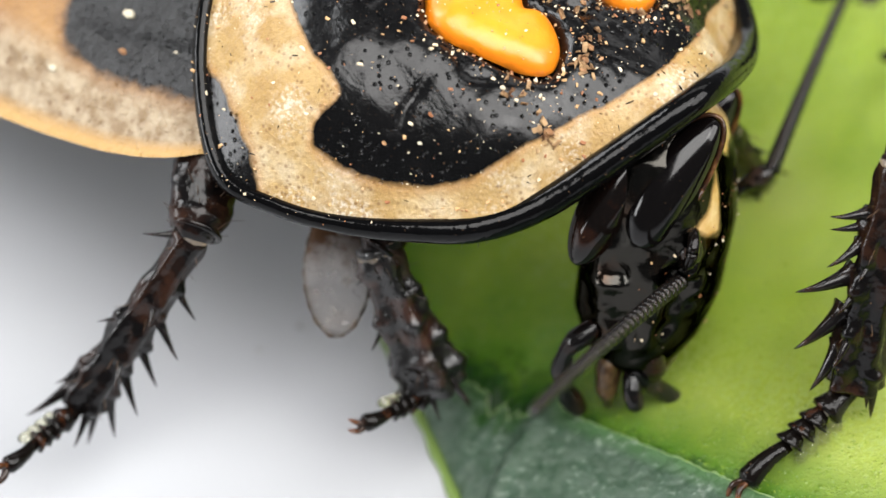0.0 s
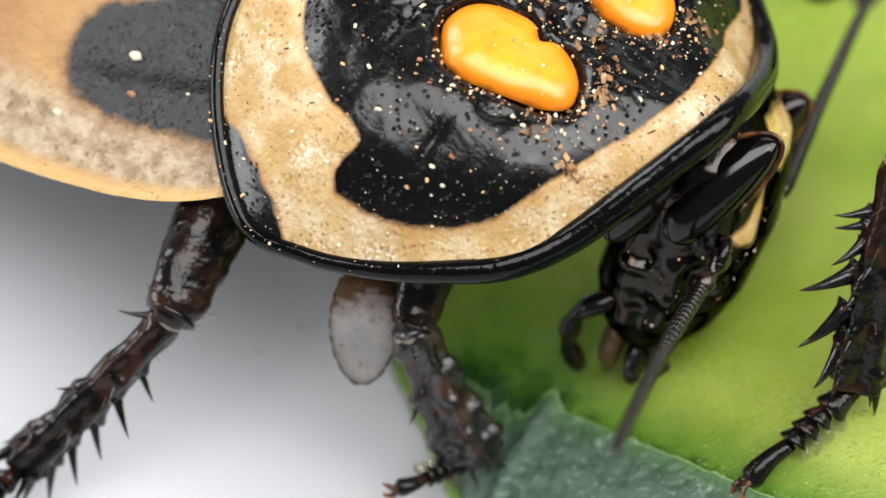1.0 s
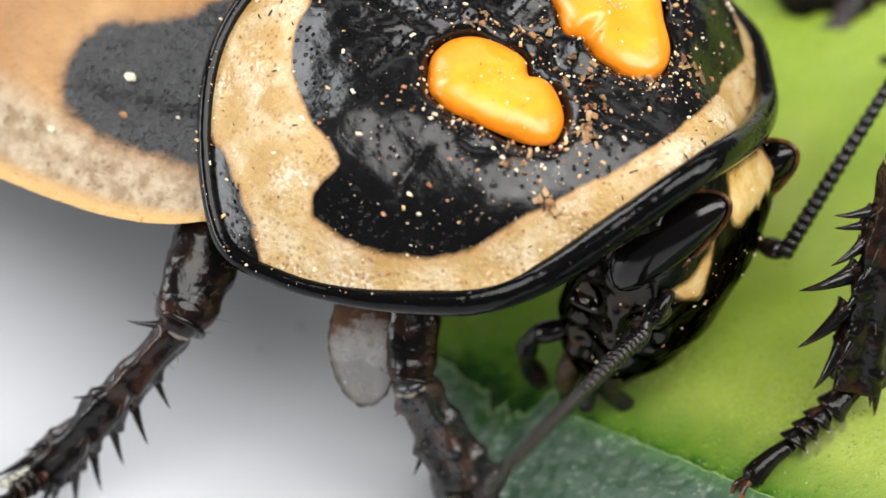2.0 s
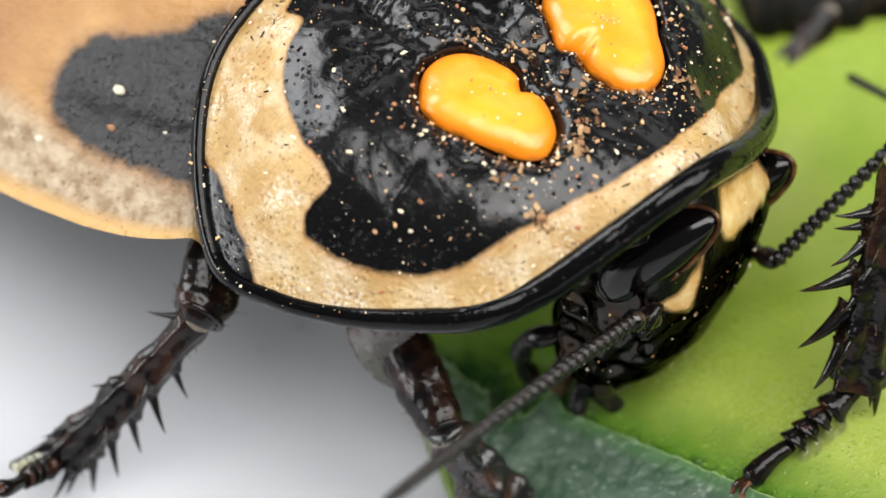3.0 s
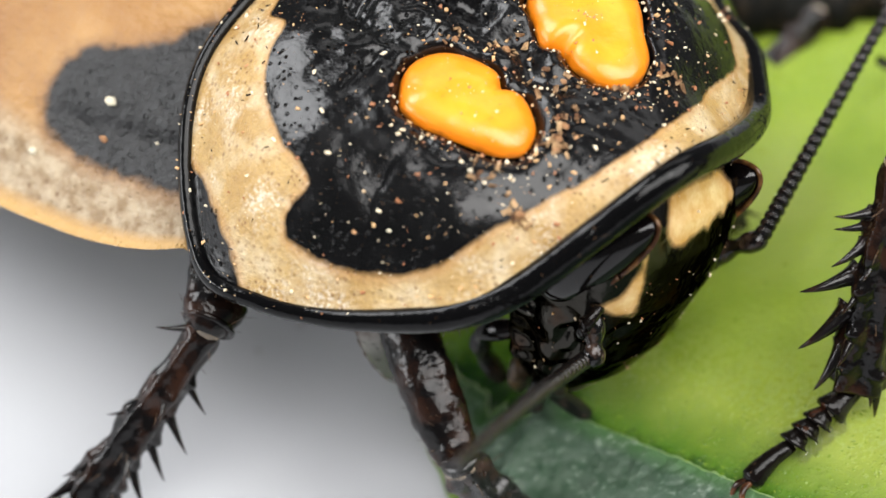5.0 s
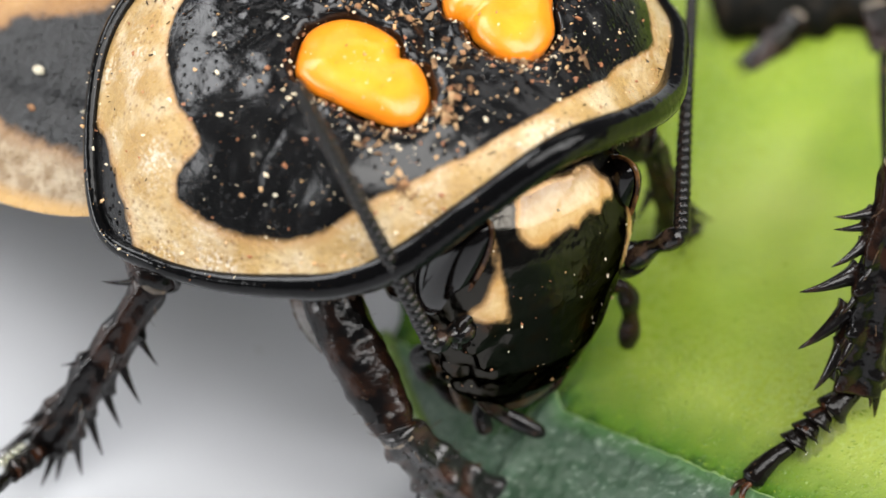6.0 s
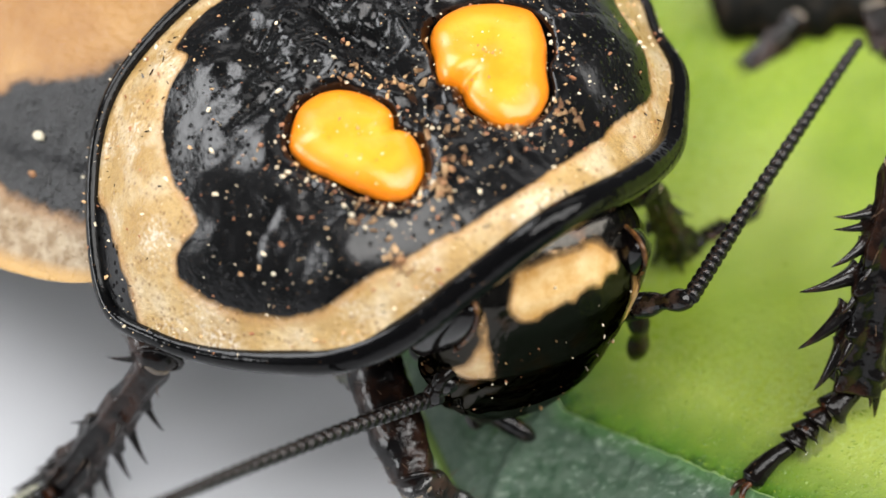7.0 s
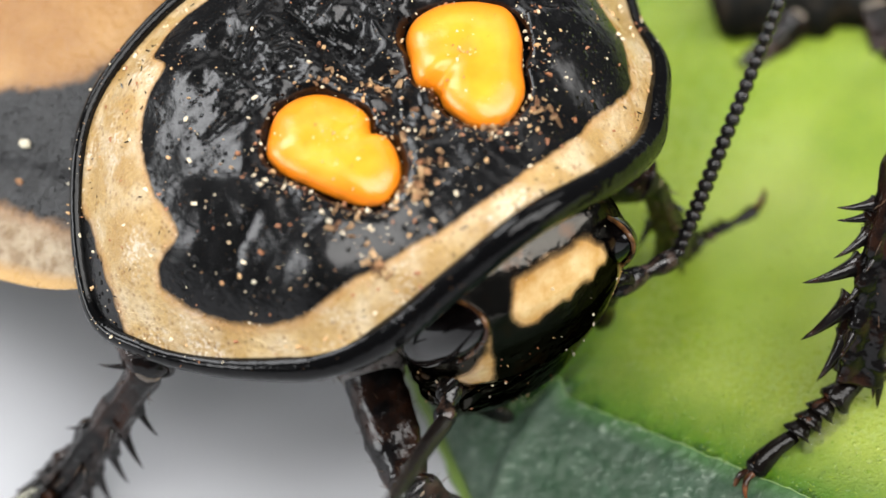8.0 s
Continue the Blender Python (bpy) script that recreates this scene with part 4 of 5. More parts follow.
def antenna(skull, key, root=1.1, length=10.0):
    sc = spline([(-0.15, 0, 0), (0.3 * root, 0, 0.04), (0.7 * root, 0, 0.02), (root + 0.06, 0, 0)], 14, closed=False)
    scape = mesh_part("antenna_scape", *loft(sc, [0.22, 0.30, 0.34, 0.34, 0.32, 0.28, 0.22, 0.20, 0.25, 0.29, 0.30, 0.28, 0.24, 0.15], 14), BEAD, skull, "thick shiny root joint of the antenna")
    shaft = [(x, 0, 0.35 * (x / length) ** 2) for x in np.linspace(0, length, 24)]
    flag = mesh_part("antenna", *loft(shaft, [0.12 - 0.04 * i / 23 for i in range(24)], 10), BEAD, roach, "beaded black antenna")
    bead_mesh, x = None, 0.0
    while x < length:
        share = x / length
        r, step = 0.235 - 0.085 * share, 0.25 + 0.07 * min(1, share * 3)
        if bead_mesh is None:
            bead = mesh_part("bead", *loft([(q, 0, 0) for q in (0.0, 0.12, 0.35, 0.65, 0.88, 1.06)], [0.48, 0.86, 1.0, 1.0, 0.84, 0.48], 14), BEAD, flag)
            bead_mesh = bead.data
        else:
            bead = new("bead", bead_mesh)
            bead.parent = flag
        slope = math.atan(0.7 * share / length)
        bead.matrix_local = Matrix.Translation((x * MM, 0, 0.35 * share ** 2 * MM)) @ Matrix.Rotation(-slope, 4, "Y") @ Matrix.Diagonal((step, r, r, 1))
        x += step
    moving[key + "_scape"], moving[key + "_flagellum"] = scape, flag


def spine_mesh():
    curve = spline([(0, 0, -0.10), (0.35, 0, 0.02), (0.7, 0, 0.08), (1.0, 0, 0.05)], 9, closed=False)
    return loft(curve, [0.27, 0.185, 0.145, 0.118, 0.095, 0.072, 0.05, 0.028, 0.006], 10)


SPINE_V = spine_mesh()


def spines(parent, rows, stout=0.72):
    """rows: place along the bone, turn round it, lean forward, length, offset from its axis."""
    made = None
    for x, turn, lean, size, off in rows:
        if made is None:
            ob = mesh_part("spine", *SPINE_V, SPINE, parent, "sharp curved thorn")
            made = ob
        else:
            ob = new("spine", made.data)
            ob.parent = parent
            tagged(ob, "sharp curved thorn")
        t = radians(turn)
        out = Vector((0, math.cos(t), math.sin(t)))
        lean = lean + 14
        way = (out * math.cos(radians(lean)) + Vector((1, 0, 0)) * math.sin(radians(lean))).normalized()
        rot = way.to_track_quat("X", "Z").to_matrix().to_4x4()
        ob.matrix_local = Matrix.Translation((Vector((x, 0, 0)) + out * off) * MM) @ rot @ Matrix.Diagonal((size * 1.06, size * stout, size * stout, 1))


def femur(parent, length, thick, label):
    n = 56
    pts = [(x, 0, 0.15 * math.sin(x / length * math.pi)) for x in np.linspace(-0.3, length, n)]
    rad = [(thick * (0.55 + 0.65 * math.sin(math.pi * (0.12 + 0.7 * i / (n - 1)))), thick * (0.5 + 0.35 * math.sin(math.pi * (0.1 + 0.75 * i / (n - 1))))) for i in range(n)]
    for i, (px, _, _) in enumerate(pts):
        if px < 0.6:
            near = math.sqrt(max(0.02, 1 - ((0.6 - px) / 0.92) ** 2))
            rad[i] = (max(rad[i][0], thick * 0.82) * near, max(rad[i][1], thick * 0.78) * near)
    verts, faces = loft(pts, rad, 24)
    axis = np.repeat(np.array(pts), 24, axis=0)
    knob = np.array([0.10 * noise.noise(Vector(q) * 1.6) + 0.06 * noise.noise(Vector(q) * 4.0) for q in verts])
    ob = mesh_part("femur", axis + (verts - axis) * (1 + knob)[:, None], faces, LEG, parent, label)
    leg_bristles(ob, length * 0.6, thick * 0.75, 36)
    cuff = [(math.cos(t) * 0.08 + 0.10, math.cos(t) * thick * 0.74, math.sin(t) * thick * 0.68) for t in np.linspace(0, 2 * math.pi, 21)]
    mesh_part("knee_cuff", *loft(cuff, [0.09] * 21, 8, up=(1, 0, 0)), LEG, ob, "rusty collar round the knee")
    return ob


def tibia(parent, length, thick, rows, label="thorny black shin", material=LEG, stout=0.72):
    n = 90
    xs = np.linspace(-0.25, length, n)
    pts = [(x, 0, 0.10 * math.sin(x / length * math.pi)) for x in xs]
    rad = []
    for i, x in enumerate(xs):
        grow = 0.72 + 0.35 * (x / length) + 0.05 * math.sin(x * 4.1) + 0.04 * noise.noise(Vector((x * 2, thick, 0)))
        if i < 2:
            grow = 0.35 + 0.2 * i
        if i > n - 3:
            grow *= 0.75 - 0.2 * (i - n + 3)
        rad.append((thick * grow, thick * grow * 0.82))
    verts, faces = loft(pts, rad, 32)
    around = np.tile(np.linspace(0, 2 * np.pi, 32, endpoint=False), n)
    axis = np.repeat(np.array(pts), 32, axis=0)
    swell = np.zeros(len(verts))
    for px, turn, lean, size, off in rows:
        gap = np.angle(np.exp(1j * (around - radians(turn))))
        swell += 0.30 * np.exp(-((axis[:, 0] - px + 0.08) / 0.20) ** 2) * np.exp(-(gap / 0.5) ** 2)
    ridge = 0.17 * np.cos(5 * around + 0.6) * np.clip(axis[:, 0] / 0.6, 0, 1)
    knob = np.array([0.12 * noise.noise(Vector((q[0] * 1.1, q[1] * 2.6, q[2] * 2.6))) + 0.09 * noise.noise(Vector((q[0] * 2.2, q[1] * 6.0, q[2] * 6.0))) for q in verts])
    verts = axis + (verts - axis) * (1 + ridge + np.minimum(swell, 0.45) + knob)[:, None]
    ob = mesh_part("tibia", verts, faces, material, parent, label)
    knee = [(0.04, math.cos(t) * thick * 0.66, math.sin(t) * thick * 0.56) for t in np.linspace(0.2, 2 * math.pi - 0.9, 24)]
    mesh_part("knee_ring", *loft(knee, [(0.05, 0.10)] * 24, 8, up=(1, 0, 0)), KNEE, ob, "pale grey ridge round the knee")
    spines(ob, rows, stout)
    leg_bristles(ob, length, thick * 0.85, 18)
    return ob


def tarsus(parent, length, hook=1.0, fat=1.0):
    """A long first joint, three short ones with clear pads, a slender last joint, and a pair of claws."""
    lens = [0.27, 0.115, 0.11, 0.105, 0.40]
    pieces, x = [], 0.0
    marks = []
    for k, share in enumerate(lens):
        step = share * length
        r = (0.31, 0.30, 0.29, 0.28, 0.23)[k] * fat
        arch = 0.10 if k == 4 else 0.04
        shape = ((0, 0.55), (0.12, 0.66), (0.4, 0.78), (0.7, 0.98), (0.88, 1.18), (0.97, 1.05), (1.0, 0.6)) if k < 4 else ((0, 0.6), (0.15, 0.72), (0.4, 0.80), (0.7, 1.0), (0.9, 1.1), (1.0, 0.7))
        pts = [(x + step * q, 0, arch * math.sin(q * 3.1)) for q, _ in shape]
        pieces.append(loft(pts, [r * w for _, w in shape], 14))
        x += step
        marks.append(x)
    ob = mesh_part("tarsus", *join(pieces), FOOT_M, parent, "five-jointed black foot")
    for m in marks[:4]:
        pad = loft([(m - 0.24, 0, -0.16 * fat), (m - 0.14, 0, -0.28 * fat), (m - 0.02, 0, -0.38 * fat), (m + 0.09, 0, -0.40 * fat), (m + 0.15, 0, -0.34 * fat)], [(q * fat, w * fat) for q, w in ((0.06, 0.05), (0.15, 0.12), (0.17, 0.14), (0.13, 0.11), (0.04, 0.04))], 12)
        mesh_part("pad", *pad, PAD, ob, "clear drop-shaped sole pad")
        if fat == 1.0:
            continue
        ring = [(m + 0.01 - 0.05 * math.sin(t), math.cos(t) * 0.25 * fat, math.sin(t) * 0.25 * fat) for t in np.linspace(0.1, math.pi - 0.1, 15)]
        mesh_part("joint_ring", *loft(ring, [0.028 * fat] * 15, 6, up=(1, 0, 0)), KNEE, ob, "pale membrane at the joint")
    for sgn in (-1, 1):
        claw = spline([(x - 0.05, 0.05 * sgn, 0.02), (x + 0.22 * hook, 0.20 * sgn * hook, 0.08), (x + 0.46 * hook, 0.30 * sgn * hook, -0.10 * hook), (x + 0.55 * hook, 0.30 * sgn * hook, -0.36 * hook)], 12, closed=False)
        mesh_part("claw", *loft(claw, [0.12, 0.12, 0.11, 0.10, 0.095, 0.085, 0.075, 0.065, 0.05, 0.04, 0.025, 0.008], 9), CLAW, ob, "hooked rusty claw")
    return ob


FORE_SPINES = [(0.5, 165, 10, 0.45, 0.4), (1.4, 20, 15, 0.55, 0.4), (1.9, 160, 30, 1.0, 0.4), (2.2, 60, 25, 0.5, 0.4), (2.9, 10, 35, 0.9, 0.45), (3.3, 90, 45, 0.8, 0.45), (3.5, 175, 42, 1.15, 0.4), (3.9, 20, 55, 1.2, 0.42),
               (4.1, -20, 65, 1.45, 0.4), (4.2, 100, 66, 1.0, 0.4), (4.3, 160, 60, 0.8, 0.35)]
MID_SPINES = [(0.3, 185, 15, 0.8, 0.4), (1.7, 5, 15, 0.95, 0.42), (2.2, 80, 30, 0.6, 0.4), (2.7, 15, 18, 1.15, 0.45), (3.2, 185, 30, 0.6, 0.4), (3.7, 5, 25, 1.2, 0.45), (4.1, 70, 35, 0.8, 0.42), (4.6, 10, 28, 1.25, 0.45), (5.0, 175, 45, 0.9, 0.42),
              (5.4, 0, 40, 1.35, 0.45), (5.7, 180, 52, 1.5, 0.42), (5.9, 60, 60, 1.1, 0.4), (5.9, -10, 58, 1.3, 0.4)]
OTHER_SPINES = [(1.55, 178, -8, 0.9, 0.50), (1.95, 190, 0, 0.8, 0.52), (2.35, 165, 18, 1.0, 0.52), (2.7, 130, 25, 0.6, 0.45), (3.3, 180, 8, 1.45, 0.52), (3.6, 150, 30, 0.8, 0.5), (4.35, 178, 30, 1.55, 0.55), (4.8, 140, 42, 1.0, 0.5),
                (5.3, 172, 50, 1.4, 0.52), (5.75, 160, 62, 1.2, 0.45), (5.9, 20, 70, 1.3, 0.42), (5.9, 60, 64, 0.9, 0.4)]

pronotum()
moving["wings"] = wing_cases()
thorax()
skull = head()
antenna(skull, "near")
antenna(skull, "far", 1.9)
moving["fore_femur"] = femur(roach, 5.2, 0.67, "flattened dark thigh of the front leg")
moving["fore_tibia"] = tibia(roach, 4.6, 0.76, FORE_SPINES, "thorny pitted grey-black shin", SHIN)
moving["fore_tarsus"] = tarsus(roach, 2.5, 0.55)
coxa_v = loft([(x, 0, 0) for x in np.linspace(0, 3.0, 16)], [(0.9 * math.sin(math.pi * (0.16 + 0.835 * i / 15)) ** 0.5, 0.38 * math.sin(math.pi * (0.14 + 0.855 * i / 15)) ** 0.5) for i in range(16)], 18)
hip_x, hip_y = coxa_v[0][:, 0], coxa_v[0][:, 1]
hip = mesh_part("coxa", *coxa_v, COXA, roach, "brown hip plate with a clear rounded end", {"pigment": np.clip(0.95 - hip_x / 1.5 + 0.30 * np.abs(hip_y), 0, 1)})
brim = [(x, sy * 0.88 * math.sin(math.pi * (0.16 + 0.835 * x / 3.0)) ** 0.5, 0) for x, sy in [(q, 1) for q in np.linspace(0.1, 2.97, 20)] + [(q, -1) for q in np.linspace(2.97, 0.1, 20)]]
mesh_part("plate_edge", *loft(brim, [0.05 + 0.025 * math.sin(i * 2.3) for i in range(40)], 8), AMBER, hip, "brown thickened border")
moving["fore_coxa"] = hip
moving["mid_femur"] = femur(roach, 6.0, 0.84, "dark brown thigh of the middle leg")
moving["mid_tibia"] = tibia(roach, 6.2, 0.55, MID_SPINES)
moving["mid_tarsus"] = tarsus(roach, 3.0)
moving["far_femur"] = femur(roach, 4.0, 0.7, "dark thigh of the front leg")
moving["far_tibia"] = tibia(roach, 4.2, 0.45, FORE_SPINES[1:8])
moving["far_tarsus"] = tarsus(roach, 2.5)

# ---------------------------------------------------------------- the neighbour's leg on the slice
other = new("cockroach")
tagged(other, "thorny black leg of a second cockroach standing on the slice", "cockroach", group="cockroaches at the slice")
shin = tibia(other, 6.6, 0.64, OTHER_SPINES, stout=1.0)
foot = tarsus(other, 3.7, 1.1, 1.3)
thigh = femur(other, 5.0, 0.9, "glossy black thigh")

# ---------------------------------------------------------------- a third one, far behind on the slice
distant = new("cockroach")
tagged(distant, "blurred dark cockroach standing far back on the slice", "cockroach", group="cockroaches at the slice")
hull = [(x, 0, 1.2) for x in np.linspace(-4, 4, 20)]
DIM = black_material("dim_shell", tint=(0.003, 0.003, 0.002), warm=(0.02, 0.014, 0.008), rough=0.5, rust=0.5, shine=0.1)
mesh_part("body", *loft(hull, [(2.3 * (1 + 0.10 * math.sin(i * 2.1)) * math.sin(math.pi * (0.08 + 0.84 * i / 19)) ** 0.6, 1.2 * math.sin(math.pi * (0.08 + 0.84 * i / 19)) ** 0.6) for i in range(20)], 24), DIM, distant, "dark domed body")
for turn, x0, y0 in ((-150, -1.5, -1.5), (-95, 0.6, -2.0)):
    t = tibia(distant, 4.4, 0.55, MID_SPINES[2:9])
    t.matrix_local = pose(x0 * MM, y0 * MM, 1.6 * MM, 0, 18, turn)
    q = tarsus(distant, 2.4)
    q.matrix_local = pose((x0 + 4.2 * math.cos(radians(turn))) * MM, (y0 + 4.2 * math.sin(radians(turn))) * MM, 0.25 * MM, 0, 2, turn + 15)
whip = [(x, 0, 0.25 * (x / 6.0) ** 2) for x in np.linspace(0, 6.0, 24)]
moving["distant_antenna"] = mesh_part("antenna", *loft(whip, [0.16 - 0.09 * i / 23 for i in range(24)], 10), BEAD, distant, "thin dark antenna")
shin.matrix_local = pose(11.27 * MM, 0.22 * MM, 8.09 * MM, -15.1, 68.4, -105.8)
foot.matrix_local = pose(10.61 * MM, -2.11 * MM, 1.96 * MM, 40.0, 20.2, -143.7)
thigh.matrix_local = pose(11.27 * MM, 0.22 * MM, 8.09 * MM, 0, -12, 25)


# ---------------------------------------------------------------- motion of the things
ROOT = [(0, 1.32, 6.41, 6.46, -3.78, 10.91, -41.41), (0.5, 1.69, 6.14, 6.27, -1.64, 10.78, -38.54), (1, 1.75, 5.42, 6.4, -0.67, 10.26, -38.88), (1.5, 1.68, 4.87, 6.19, -1.87, 9.56, -42.81), (3, 1.54, 3.75, 6, -2.02, 5.47, -44.26), (3.5, 1.45, 3.77, 6, -2.71, 7.01, -45.17), (4, 1.64, 3.83, 6.12, -3.04, 5.51, -45.39), (5.5, 0.39, 3.37, 6.48, 0.62, 1.6, -47.19), (6, -0.99, 3.68, 7.16, 1.01, 1.04, -50.46), (6.5, -1.08, 2.82, 6.56, 5.63, 0.8, -48.5), (7, -1, 2.36, 6.32, 5.32, 1.29, -50.03), (7.5, -1.48, 2.63, 6.52, 7.45, -1.29, -49.4), (8, -1.47, 2.3, 6.37, 7.95, 0.6, -49.58)]
HEAD_ROWS = [(0, 5.81, -0.05, -1.51, -38, -10, 26.5), (0.5, 5.66, 1.29, -1.47, -32.6, 0.5, 12.7), (1, 5.46, 1.44, -1.76, -33.9, 1.2, 12.6), (1.5, 5.27, 0.89, -1.24, -29.4, 1.2, 8.8), (3, 4.58, 1.3, -1.72, -23, 6.2, 5.6), (3.5, 4.75, 1.38, -1.62, -25.5, 6.5, 8.3), (4, 4.65, 0.68, -1.58, -24.1, 13.9, -8.4), (5.5, 3.96, 0.45, -1.87, -21, 1.2, 3.3), (6, 4.13, 0.24, -2.79, -11.8, -5.4, -2.8), (6.5, 3.81, 0.53, -2.45, -18.3, -4, -1.3), (7, 4.36, 0.04, -1.55, -7.6, 8.2, -14), (7.5, 3.6, 0.38, -2.37, -16.7, 6.4, -5.4), (8, 3.95, 0.24, -2.18, -9.9, 14.6, -5.4)]
WINGS = [(0, -4.3, 0.46, -0.41, 2.6, -12.6, 2.6), (0.5, -4.49, 0.27, -0.4, 0.5, -10.6, 4), (1, -4.75, 0.42, -0.64, -0.9, -8.6, 6), (1.5, -4.73, 0.41, -0.59, 0.4, -9.2, 6.3), (3, -5.12, 0.54, -0.85, 0.7, -3.5, 5.2), (3.5, -5.3, 0.59, -0.96, -0.5, -4.6, 8.3), (4, -5.3, 0.54, -1.05, 1.8, -3.9, 5.3), (5.5, -5.36, 0.67, -1.2, -0.1, -0.2, 8.5), (6, -5.73, 0.89, -1.74, 0.2, -0.3, 10.3), (6.5, -5.52, 0.74, -1.47, -3, -0.1, 11.1), (7, -5.5, 0.72, -1.51, -2.2, -1.5, 10.1), (7.5, -5.62, 0.79, -1.55, -3.4, 0.8, 11.3), (8, -5.44, 0.76, -1.57, -3.3, -2.2, 9.4)]
FORE_FEMUR = [(0, 1.73, -5.82, -2.97, 23.6, -31.8, 106.6), (0.5, 2.07, -6.25, -3.53, 15.7, -35.6, 110.6), (1, 2.37, -6.1, -3.91, 9.7, -34.6, 116.9), (1.5, 2.53, -5.87, -4.22, 5.6, -39.7, 124.4), (3, 3.82, -5.31, -5.25, -42.7, -9.3, 158.9), (3.5, 3.99, -5.14, -5.2, -47.2, -8.4, 163.7), (4, 3.42, -5.3, -5.3, -48.1, -3.2, 158.5), (5.5, 4.9, -5.15, -6.09, -26.9, -35.7, 161), (6, 4.89, -4.26, -6.2, -35.9, -34.2, 173.1), (6.5, 5.3, -4.5, -5.68, -26.5, -20.8, 160), (7, 5.19, -4.33, -5.42, -26, -14.5, 158.6), (7.5, 5.46, -4.57, -5.7, -21.7, -15.8, 155.9), (8, 5.33, -4.46, -5.35, -21.9, -10.6, 155.2)]
FORE_TIBIA = [(0, 1.73, -5.82, -2.97, 52, 51.9, 4.6), (0.5, 2.07, -6.25, -3.53, 55.1, 54.4, 7), (1, 2.37, -6.1, -3.91, 52.9, 54.7, 5.4), (1.5, 2.53, -5.87, -4.22, 54.2, 55.3, 10.3), (3, 3.82, -5.31, -5.25, 75.3, 56.8, 37.5), (3.5, 3.99, -5.14, -5.2, 81.6, 54.2, 47), (4, 3.42, -5.3, -5.3, 79.6, 56.4, 43.4), (5.5, 4.9, -5.15, -6.09, 86.2, 62.7, 52.4), (6, 4.89, -4.26, -6.2, 87.2, 60.7, 57.7), (6.5, 5.3, -4.5, -5.68, 85.2, 63, 55.7), (7, 5.19, -4.33, -5.42, 83.7, 63.5, 55.2), (7.5, 5.46, -4.57, -5.7, 83.7, 66.3, 53.9), (8, 5.33, -4.46, -5.35, 79.4, 65.6, 50.5)]
FORE_TARSUS = [(0, 4.56, -5.6, -6.59, -67.7, -5.5, -102.9), (0.5, 4.73, -5.92, -7.26, -68.8, -9.1, -103.8), (1, 5.02, -5.85, -7.65, -67.3, -6.6, -109.4), (1.5, 5.1, -5.4, -8, -74.7, -15.7, -100.8), (3, 5.82, -3.78, -9.09, 112.6, -30.1, -24.5), (3.5, 5.83, -3.17, -8.93, 106.3, -29.7, -20.4), (4, 5.26, -3.55, -9.13, 105.6, -29.2, -17.5), (5.5, 6.18, -3.48, -10.18, 102.4, -26.6, -15.5), (6, 6.08, -2.35, -10.22, 96.4, -24.1, -9.6), (6.5, 6.48, -2.78, -9.78, 90.7, -24.7, -8.1), (7, 6.37, -2.64, -9.54, 91.5, -25.4, -6.6), (7.5, 6.55, -3.07, -9.91, 89.2, -23.2, -6.5), (8, 6.54, -2.99, -9.55, 88.6, -25.1, -5.7)]
MID_FEMUR = [(0, -1.76, -8.96, -3.04, 4.8, -18.3, 124.2), (0.5, -2.54, -10.51, -3.91, 22.3, -22, 107.7), (1, -2.44, -10.09, -4.21, 20.5, -22.2, 109.7), (1.5, -1.95, -9.74, -4.08, 16.4, -23.1, 116.9), (3, -2.33, -8.41, -3.73, 22.4, -17.1, 117.8), (3.5, -2.27, -8.08, -3.49, 23.3, -13.3, 118.5), (4, -2.48, -8.53, -3.83, 25.5, -16.9, 116.9), (5.5, -1.66, -7.65, -3.65, 12.8, -12.1, 130), (6, -1.52, -7.17, -3.87, 8, -10.3, 136.4), (6.5, -1.17, -7.49, -3.66, 4.5, -9.5, 137.4), (7, -1.21, -7.6, -3.66, 9.2, -9, 136.3), (7.5, -1.03, -7.73, -3.52, 10.3, -6.3, 136.5), (8, -1.03, -7.67, -3.35, 8.6, -6.2, 137.3)]
MID_TIBIA = [(0, -1.76, -8.96, -3.04, -39.6, 58.4, -95.6), (0.5, -2.54, -10.51, -3.91, -55.6, 59.9, -117), (1, -2.44, -10.09, -4.21, -49.9, 48.1, -109.9), (1.5, -1.95, -9.74, -4.08, -50.4, 53.4, -106.2), (3, -2.33, -8.41, -3.73, -61.1, 53.6, -115.2), (3.5, -2.27, -8.08, -3.49, -51.5, 51.5, -103.3), (4, -2.48, -8.53, -3.83, -48.5, 51, -98.2), (5.5, -1.66, -7.65, -3.65, -54.6, 50.4, -101.9), (6, -1.52, -7.17, -3.87, -57.6, 54.2, -102.2), (6.5, -1.17, -7.49, -3.66, -67.1, 54.3, -116.8), (7, -1.21, -7.6, -3.66, -71.4, 56.6, -120.4), (7.5, -1.03, -7.73, -3.52, -74.2, 55, -123.7), (8, -1.03, -7.67, -3.35, -72.3, 56.2, -122.1)]
